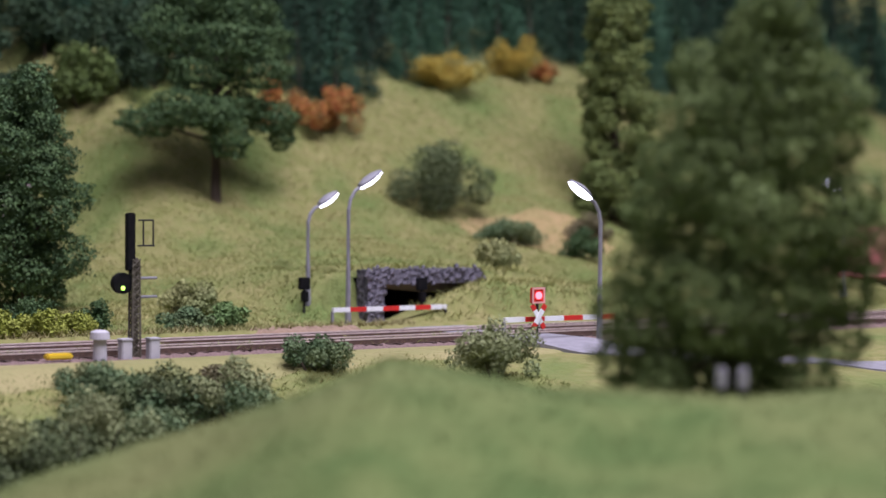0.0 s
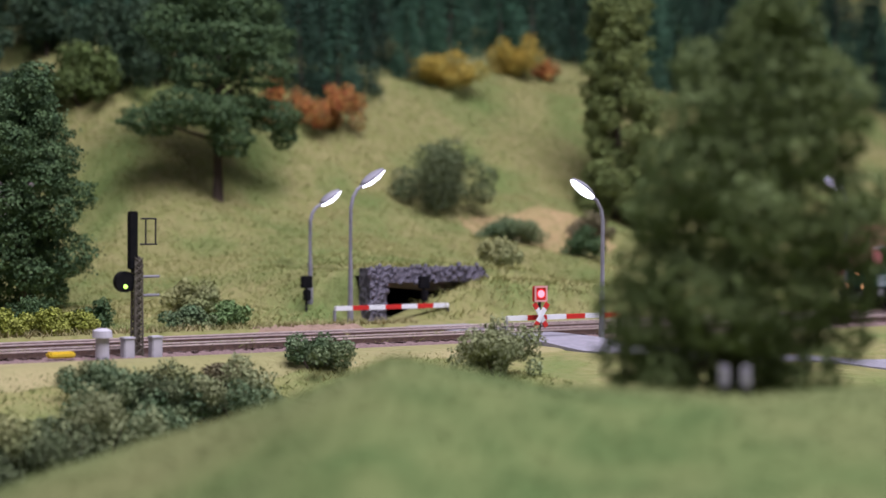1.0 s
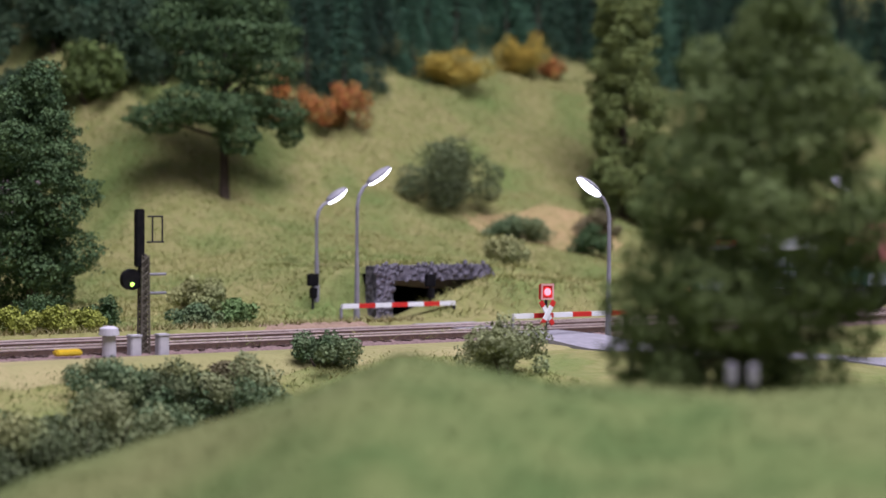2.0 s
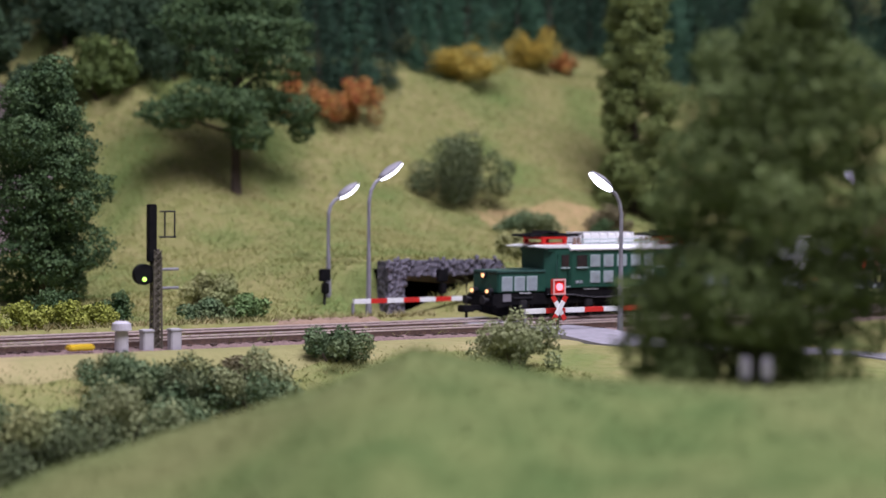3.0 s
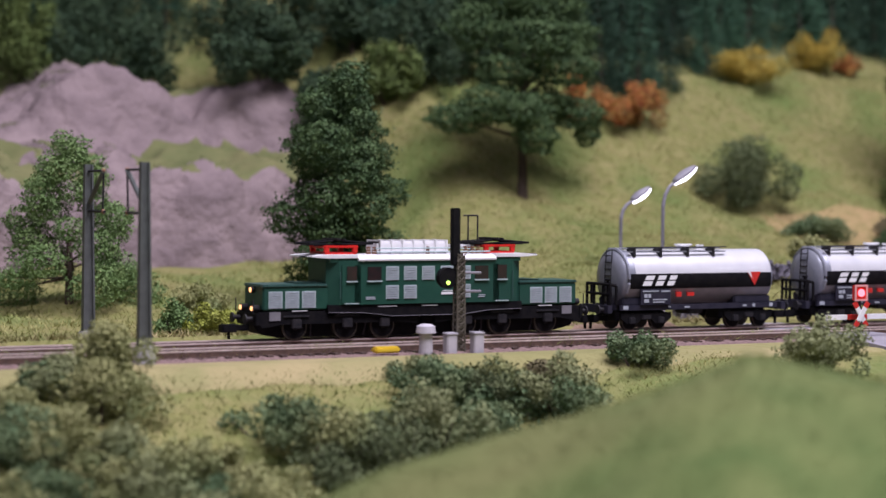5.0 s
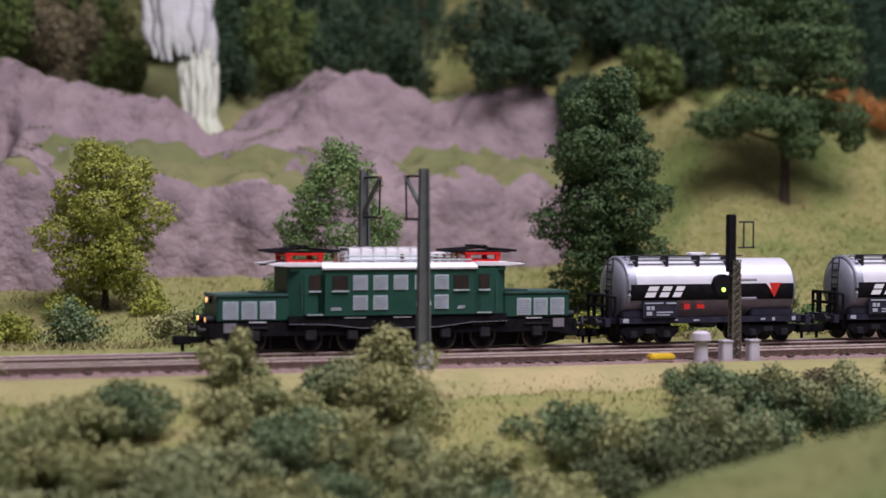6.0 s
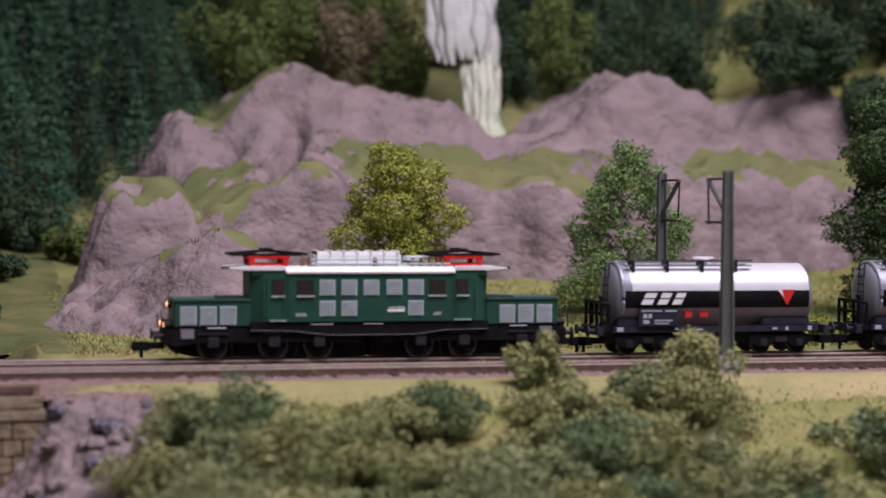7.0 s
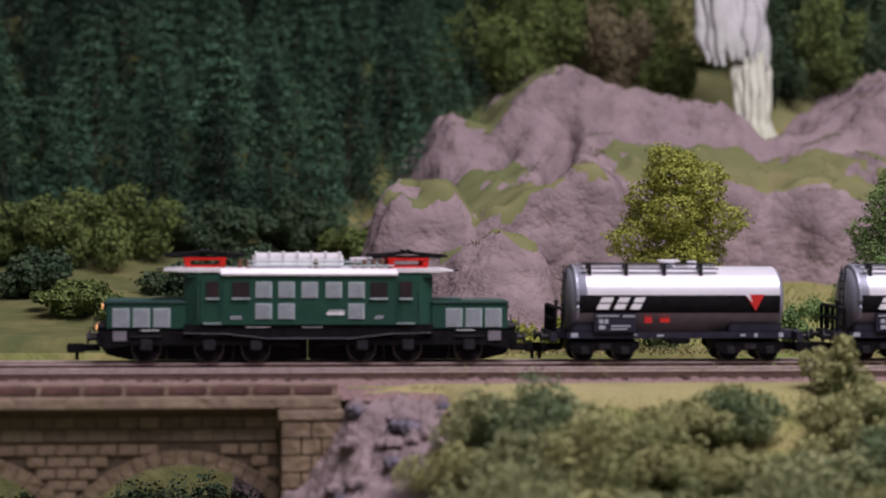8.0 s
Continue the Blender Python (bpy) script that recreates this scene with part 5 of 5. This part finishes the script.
def signal_mast():
    t = thing("signal_mast", "brown lattice mast with a black light signal showing green", "signal", 0.3305, -0.0365, -0.003)
    bm = bmesh.new()
    w = 0.0013
    for sx in (-1, 1):
        for sy in (-1, 1):
            rod(bm, (sx * w, sy * w, -0.001), (sx * w * 0.8, sy * w * 0.8, 0.029), 0.00035, seg=6)
    part("leg_set", bm, "mast_rust", t)
    bm = bmesh.new()
    for i in range(13):
        z = 0.001 + i * 0.0022
        for s in (-1, 1):
            rod(bm, (-w * s, -w, z), (w * s, -w, z + 0.0022), 0.00025, seg=5)
            rod(bm, (-w * s, w, z), (w * s, w, z + 0.0022), 0.00025, seg=5)
        box(bm, -w, w, -w, w, z, z + 0.0005)
    tagged(part("lattice", bm, "mast_rust", t), "brown lattice bracing", kind="stuff")
    part("core", boxes((-0.0008, 0.0008, -0.0008, 0.0008, 0, 0.030)), "mast_rust", t)
    part("head_plate", boxes((-0.0030, -0.0002, -0.0012, 0.0006, 0.0262, 0.0432), bevel=0.0003), "black", t, "tall black plate")
    basket = [((0.0012, 0, 0.041), (0.0060, 0, 0.041)), ((0.0060, 0, 0.041), (0.0060, 0, 0.0335)), ((0.0028, 0, 0.041), (0.0028, 0, 0.0335)), ((0.001, 0, 0.0335), (0.0065, 0, 0.0335)), ((0.0060, 0.004, 0.041), (0.0060, 0, 0.041))]
    part("basket", rods(basket, 0.00025, 6), "dark", t)
    for z in (0.0240, 0.0185):
        part("rung", rods([((0, 0, z), (0.0072, 0, z))], 0.0004, 6), "lamp_post", t)
    bm = bmesh.new()
    rod(bm, (-0.0040, -0.0008, 0.0226), (-0.0040, 0.0014, 0.0226), 0.0031, seg=22)
    disc = part("signal_disc", bm, "black", t)
    bm = bmesh.new()
    bmesh.ops.create_uvsphere(bm, u_segments=10, v_segments=8, radius=0.0006, matrix=Matrix.Translation((-0.0042, -0.0010, 0.0212)))
    part("signal_light", bm, "green_glow", disc, "small green light")
    part("signal_arm", rods([((-0.004, 0, 0.0226), (0, 0, 0.0226))], 0.0005, 6), "dark", t)


signal_mast()
for x, y in ((0.3265, -0.0385), (0.3355, -0.0385)):
    k = thing("relay_box", "small pale concrete relay box beside the signal mast", "relay box", x, y, -0.0035, group="relay boxes")
    part("case", boxes((-0.0017, 0.0017, -0.0015, 0.0015, 0, 0.0066), bevel=0.0003), "concrete", k)
    part("lid", boxes((-0.0019, 0.0019, -0.0017, 0.0017, 0.0064, 0.0071), bevel=0.0002), "concrete", k)
k = thing("bollard", "pale concrete bollard with a domed cap beside the track", "bollard", 0.3185, -0.0385, -0.0035)
part("shaft", rod(bmesh.new(), (0, 0, 0), (0, 0, 0.0072), 0.0021, 0.0019, 16), "concrete", k)
bm = rod(bmesh.new(), (0, 0, 0.0072), (0, 0, 0.0092), 0.0030, 0.0027, 18)
rod(bm, (0, 0, 0.0092), (0, 0, 0.0098), 0.0027, 0.0015, 18)
part("cap", bm, "concrete", k)
k = thing("track_magnet", "small yellow track magnet beside the rail", "track magnet", 0.3060, -0.0375, -0.0018)
part("case", boxes((-0.0040, 0.0040, -0.0018, 0.0018, 0, 0.0018), bevel=0.0005), "yellow", k)

# ---- level crossing ----
pts = [(0.476, 0.028), (0.476, -0.050), (0.483, -0.070), (0.502, -0.090), (0.545, -0.122), (0.60, -0.160), (0.72, -0.23)]


def road():
    v, f = [], []
    c = [Vector((*p, 0)) for p in pts]
    dense = []
    for a, b in zip(c, c[1:]):
        dense += [a.lerp(b, k / 8) for k in range(8)]
    dense.append(c[-1])
    for i, p in enumerate(dense):
        d = (dense[min(i + 1, len(dense) - 1)] - dense[max(i - 1, 0)]).normalized()
        n = Vector((d.y, -d.x, 0)) * -0.0130
        for s in (-1, -0.5, 0, 0.5, 1):
            q = p + n * s
            g = max(float(ground(q.x, q.y)) + 0.0005, -0.02)
            z = -0.0008 if q.y > -0.045 else g + (-0.0008 - g) * float(step(-0.075, -0.045, q.y))
            v.append((q.x, q.y, z))
    for i in range(len(dense) - 1):
        for j in range(4):
            a = i * 5 + j
            f.append((a, a + 1, a + 6, a + 5))
    ob = raw("road", v, f, "asphalt")
    mod = ob.modifiers.new("thick", "SOLIDIFY")
    mod.thickness = 0.003
    mod.offset = 1.0
    tagged(ob, "pale grey road over the level crossing", "road", kind="structure")


road()


def barrier(x0, x1, y, z, bands, label):
    t = thing("barrier", label, "barrier", x0, y, -0.002, group="level crossing barriers")
    w = (x1 - x0) / bands
    for i in range(bands):
        part("band", boxes((i * w, (i + 1) * w, -0.0006, 0.0006, z + 0.0012, z + 0.0028)), "white" if i % 2 == 0 else "red_paint", t)
    part("stand", boxes((x1 - x0 - 0.0012, x1 - x0, -0.0008, 0.0008, 0, z + 0.0012)), "dark", t)
    part("tip_post", boxes((-0.0006, 0.0002, -0.0005, 0.0005, 0, z + 0.0014)), "lamp_post", t)


barrier(0.4395, 0.4880, 0.029, 0.0055, 7, "closed red and white level crossing barrier behind the track")
barrier(0.4575, 0.5060, -0.0475, 0.0055, 6, "closed red and white level crossing barrier before the track")


def crossing_sign(x, y, glow, back=False):
    t = thing("crossing_signal", "red crossing signal with white border and warning cross" if not back else "dark back of a crossing signal on a post", "crossing signal", x, y, -0.002, group="crossing signals")
    part("post", rods([((0, 0, 0), (0, 0, 0.0150))], 0.0005), "dark", t)
    if back:
        part("case", boxes((-0.0022, 0.0022, -0.0008, 0.0008, 0.0135, 0.0180), bevel=0.0003), "black", t)
        part("hood", boxes((-0.0012, 0.0012, -0.0016, 0.0008, 0.0090, 0.0130), bevel=0.0004), "black", t)
        return
    case = part("case", boxes((-0.0026, 0.0026, -0.0006, 0.0008, 0.0128, 0.0180), bevel=0.0003), "red_paint", t)
    bm = bmesh.new()
    for a in ((-0.0026, 0.0026, 0.0174, 0.0180), (-0.0026, 0.0026, 0.0128, 0.0134), (-0.0026, -0.0020, 0.0134, 0.0174), (0.0020, 0.0026, 0.0134, 0.0174)):
        box(bm, a[0], a[1], -0.0009, -0.0006, a[2], a[3])
    part("border", bm, "pink", case)
    bm = bmesh.new()
    rod(bm, (0, -0.0006, 0.0154), (0, -0.0011, 0.0154), 0.0012, seg=18)
    part("light", bm, "red_glow" if glow else "red_paint", case, "glowing red light")
    for s in (-1, 1):
        m = Matrix.Translation((0, -0.0008 - 0.0003 * s, 0.0085)) @ Matrix.Rotation(s * radians(33), 4, "Y")
        arm = part("cross_arm", box(bmesh.new(), -0.0008, 0.0008, -0.0002, 0.0002, -0.0026, 0.0026, m=m), "white", t)
        for e in (-1, 1):
            part("arm_end", box(bmesh.new(), -0.0008, 0.0008, -0.00022, 0.00022, min(e * 0.0026, e * 0.0046), max(e * 0.0026, e * 0.0046), m=m), "red_paint", arm)


crossing_sign(0.4690, -0.0500, True)
crossing_sign(0.4800, 0.0330, False, True)
crossing_sign(0.4440, 0.0560, False, True)
for x, y in ((0.3162, -0.3018), (0.3194, -0.3040)):
    k = thing("marker_post", "pale concrete marker post with a dark foot under the tree", "marker post", x, y, float(ground(x, y)) - 0.001, group="marker posts")
    part("shaft", boxes((-0.0009, 0.0009, -0.0007, 0.0007, 0.003, 0.0068), bevel=0.0003), "concrete", k)
    part("foot", boxes((-0.0008, 0.0008, -0.0006, 0.0006, 0, 0.003)), "dark", k)

# ---- tunnel mouth of rough stone ----
r5 = random.Random(21)


def portal():
    t = thing("tunnel_portal", "rough dark stone tunnel mouth cut into the grassy bank", "tunnel portal", 0, 0, 0)
    base = bmesh.new()
    for a in ((0.4590, 0.4660, 0.0365, 0.0440, -0.003, 0.0190), (0.4660, 0.5090, 0.0365, 0.0440, 0.0137, 0.0190), (0.5060, 0.5110, 0.0365, 0.0440, -0.003, 0.0137)):
        box(base, *a)
    part("frame", base, "stone_dark", t)
    for i in range(150):
        if i < 60:
            x, z = r5.uniform(0.4585, 0.4665), r5.uniform(-0.002, 0.0195)
        else:
            x, z = r5.uniform(0.4585, 0.5110), r5.uniform(0.0137, 0.0200)
        s = r5.uniform(0.0006, 0.0015)
        bm = bmesh.new()
        bmesh.ops.create_icosphere(bm, subdivisions=1, radius=s)
        for v in bm.verts:
            v.co *= r5.uniform(0.65, 1.25)
            v.co.y *= 0.6
        ob = part("stone", bm, "stone_dark", t)
        ob.location = (x, 0.0365, z)
    part("lining", boxes((0.464, 0.466, 0.044, 0.100, -0.003, 0.0137), (0.506, 0.508, 0.044, 0.100, -0.003, 0.0137), (0.464, 0.508, 0.098, 0.101, -0.003, 0.0137), (0.466, 0.506, 0.0300, 0.098, -0.0035, -0.0024)), "hollow", t)
    part("ceiling", prism([(0.466, 0.0137), (0.506, 0.0137), (0.506, 0.0112), (0.490, 0.0100), (0.466, 0.0124)], 0.0445, 0.0470), "tunnel_roof", t, "brown earth edge under the lintel")


portal()
cover_x, cover_y = np.arange(0.4594, 0.5146, 0.001), np.arange(0.0405, 0.1101, 0.001)


def cover_height(x, y):
    inner = step(0.4594, 0.4615, x) * step(0.5145, 0.5115, x) * step(0.109, 0.103, y)
    return 0.0188 + 0.0005 * waves(x, y, 0.02, 3) + 0.003 * step(0.08, 0.11, y) - 0.0026 * (1 - inner)


cover = tagged(sheet("tunnel_cover", cover_x, cover_y, cover_height, "meadow", ""), "grass-covered roof of the tunnel mouth", "bank", kind="structure")
grass("bank_grass", 2600, 0.460, 0.514, 0.042, 0.109, 0.0024, "blades", "yellow-green grass over the tunnel mouth", height=cover_height, seed=9)
grass("bank_grass", 2200, 0.478, 0.60, 0.024, 0.055, 0.0026, "blades", "yellow-green grass over the tunnel mouth", seed=10)
ex, ey = np.arange(0.392, 0.4561, 0.0016), np.arange(0.012, 0.0321, 0.0016)
tagged(sheet("earth_patch", ex, ey, lambda x, y: -0.0045 + 0.0048 * np.clip(1.6 - ((x - 0.424) / 0.026) ** 2 - ((y - 0.022) / 0.0075) ** 2, 0, 1) + 0.0005 * waves(x, y, 0.006, 2), "earth", ""), "bare reddish-brown earth beside the track", "earth")

# ---- house at the edge of the view ----
k = thing("house", "small pale house with a red tiled roof behind the crossing", "house", 0.787, 0.079, -0.010)
z0 = float(ground(0.775, 0.085))
part("wall", boxes((-0.022, 0.022, -0.024, 0.024, -0.004, 0.022)), "house", k)
part("gable", prism([(-0.022, 0.022), (0.022, 0.022), (0, 0.040)], -0.0238, 0.0238), "house", k)
for s in (-1, 1):
    part("roof", prism([(0, 0.0425), (0, 0.0405), (s * 0.027, 0.0190), (s * 0.028, 0.0205)], -0.028, 0.028), "roof_red", k)
for yy in (-0.012, 0.012):
    part("window", boxes((-0.0224, -0.0219, yy - 0.003, yy + 0.003, 0.008, 0.015)), "cab_glass", k)


# ---- stone arch bridge under the tracks ----
ARCHES = [0.010 - 0.056 * i for i in range(6)]
ARCH_R, ARCH_Z, SPRING = 0.031, -0.053, 0.0245


def bridge():
    t = thing("arch_bridge", "brown stone arch bridge with a panelled parapet carrying the tracks", "bridge")
    y0, y1 = -0.0455, 0.0215
    for cx in ARCHES:
        a0 = math.asin(SPRING / ARCH_R)
        arc = [(cx + ARCH_R * math.sin(a), ARCH_Z + ARCH_R * math.cos(a)) for a in (a0 - 2 * a0 * k / 24 for k in range(25))]
        out = [(cx - 0.028, -0.0165), (cx + 0.028, -0.0165), (cx + 0.028, -0.10), (cx + SPRING, -0.10)] + arc + [(cx - SPRING, -0.10), (cx - 0.028, -0.10)]
        part("spandrel", prism(out, y0, y1), "joint_and_shadow", t)
        n = 17
        for k in range(n):
            b0, b1 = -a0 + 2 * a0 * (k + 0.04) / n, -a0 + 2 * a0 * (k + 0.96) / n
            q = [(cx + r * math.sin(a), ARCH_Z + r * math.cos(a)) for r, a in ((ARCH_R, b0), (ARCH_R, b1), (ARCH_R + 0.0036, b1), (ARCH_R + 0.0036, b0))]
            part("voussoir", prism(q, y0 - 0.0010, y0 + 0.001), "stone", t)
    part("abutment", boxes((0.038, 0.055, y0, y1, -0.10, -0.0165)), "joint_and_shadow", t)
    # deck face in dark colour, painting the shadow band below the coping
    part("deck", boxes((-0.33, 0.0495, y0, y1, -0.0165, -0.0050)), "joint_and_shadow", t, "deck edge coloured dark for the shadow under the coping")
    part("coping", boxes((-0.33, 0.0490, y0 - 0.0045, y0 + 0.001, -0.0078, -0.0048), bevel=0.0004), "coping", t, "pale weathered stone coping")
    part("parapet", boxes((-0.33, 0.0485, y0 - 0.0012, y0 + 0.0014, -0.0048, -0.0018), bevel=0.0002), "parapet", t)
    pan = boxes((-0.0046, 0.0046, -0.0007, 0.0, -0.0010, 0.0010), bevel=0.0003)
    first = part("panel", pan, "parapet_panel", t)
    x = 0.0425
    i = 0
    while x > -0.30:
        ob = first if i == 0 else new("panel", first.data)
        ob.parent = t
        ob.location = (x, y0 - 0.0012, -0.0034)
        x -= 0.0104
        i += 1
    cols = bmesh.new()
    box(cols, 0.0342, 0.0492, y0 - 0.0050, y0 + 0.001, -0.10, -0.0106)
    pil = part("pilaster", cols, "joint_and_shadow", t)
    part("pilaster_cap", boxes((0.0335, 0.0497, y0 - 0.0058, y0 + 0.001, -0.0106, -0.0080), bevel=0.0004), "coping", pil)
    for row in range(14):
        z = -0.0110 - row * 0.0042
        for k in range(2 + row % 2):
            w = 0.0150 / (2 + row % 2)
            xx = 0.0342 + k * w
            part("stone", boxes((xx + 0.0002, xx + w - 0.0002, y0 - 0.0056, y0 - 0.0048, z - 0.0039, z), bevel=0.0002), "stone", pil)
    r = random.Random(3)
    meshes = []
    for k in range(6):
        bm = boxes((-0.00242, 0.00242, -0.0006, 0.0004, -0.00136, 0.00136), bevel=0.00025)
        for v in bm.verts:
            v.co += Vector((r.uniform(-1, 1), r.uniform(-1, 1), r.uniform(-1, 1))) * 0.00012
        me = bpy.data.meshes.new("stone")
        bm.to_mesh(me)
        bm.free()
        me.materials.append(M["stone_block"])
        meshes.append(me)
    count = 0
    for row in range(8):
        z = -0.0182 - row * 0.0029
        x = 0.0365 - (row % 2) * 0.0024
        while x > -0.10 and count < 290:
            near = min(ARCHES, key=lambda c: abs(c - x))
            if math.hypot(x - near, z - ARCH_Z) > ARCH_R + 0.0047 or abs(x - near) > 0.0275:
                if x < 0.0325:
                    ob = new("stone", r.choice(meshes))
                    ob.parent = t
                    ob.location = (x, y0, z)
                    ob.scale = (r.uniform(0.9, 1.05), 1, 1)
                    count += 1
            x -= 0.0050
    # two courses below the coping, its shade painted in by darker stone
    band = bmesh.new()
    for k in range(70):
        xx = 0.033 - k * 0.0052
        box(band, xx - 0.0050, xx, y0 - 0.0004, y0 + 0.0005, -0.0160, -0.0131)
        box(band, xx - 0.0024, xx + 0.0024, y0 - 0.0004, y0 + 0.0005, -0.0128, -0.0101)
    tagged(part("deck_course", band, "stone_shade", t), "stone courses under the coping, coloured darker for its shade", kind="stuff")


bridge()

# rocky side of the ravine by the bridge
bx, by = np.arange(0.020, 0.090, 0.0011), np.arange(-0.20, -0.0455, 0.0016)


tagged(sheet("bank_rocks", bx, by, bank_rock, "rock", "", smooth=False), "mauve-grey rocks on the side of the ravine", "rocks", kind="structure")
r6 = random.Random(33)
for i in range(26):
    x, y = r6.uniform(0.040, 0.080), r6.uniform(-0.075, -0.048)
    s = r6.uniform(0.0012, 0.0032)
    bm = bmesh.new()
    bmesh.ops.create_icosphere(bm, subdivisions=2, radius=s)
    for v in bm.verts:
        v.co *= 1 + 0.35 * noise.noise(v.co * 900 + Vector((i, 0, 0)))
        v.co.z *= 0.7
    ob = part("boulder", bm, "rock" if i % 3 else "stone_dark")
    ob.location = (x, y, float(bank_rock(np.array(x), np.array(y))) + s * 0.15)
    tagged(ob, "jagged mauve-grey boulder beside the bridge", "boulder", "boulders beside the bridge")
for i in range(12):
    x, y = r6.uniform(-0.03, 0.045), r6.uniform(0.022, 0.10)
    if float(ground(x, y)) > -0.035:
        continue
    s = r6.uniform(0.004, 0.010)
    bm = bmesh.new()
    bmesh.ops.create_icosphere(bm, subdivisions=2, radius=s)
    for v in bm.verts:
        v.co *= 1 + 0.4 * noise.noise(v.co * 300 + Vector((i, 3, 0)))
    ob = part("boulder", bm, "rock")
    ob.location = (x, y, float(ground(x, y)) + s * 0.4)
    tagged(ob, "grey boulder in the ravine under the bridge", "boulder", "boulders in the ravine")
for i, (x, y, h) in enumerate(((0.02, 0.048, 0.03), (-0.005, 0.047, 0.035), (-0.03, 0.049, 0.03), (-0.055, 0.048, 0.035), (0.008, 0.044, 0.03), (-0.09, 0.048, 0.03))):
    bush(x, y, 0.022, 0.038, "leaf_deep", 500 + i, "dark green thicket in the ravine behind the bridge", 1500, 0.003, name="thicket")


# ---- what moves: the train runs along the rear track ----
def motions():
    run = [(0.0, 0.8235), (2.8, 0.5495), (3.5, 0.4808), (4.5, 0.3830), (5.3, 0.3048), (6.0, 0.2364), (6.5, 0.1880), (7.0, 0.1397), (7.5, 0.0916), (8.0, 0.0434)]
    walk(loco, [(t, pose(x, 0, 0)) for t, x in run])
    for w, gap in zip(wagons, WAGON_GAP):
        walk(w, [(t, pose(x + gap, 0, 0)) for t, x in run])


motions()
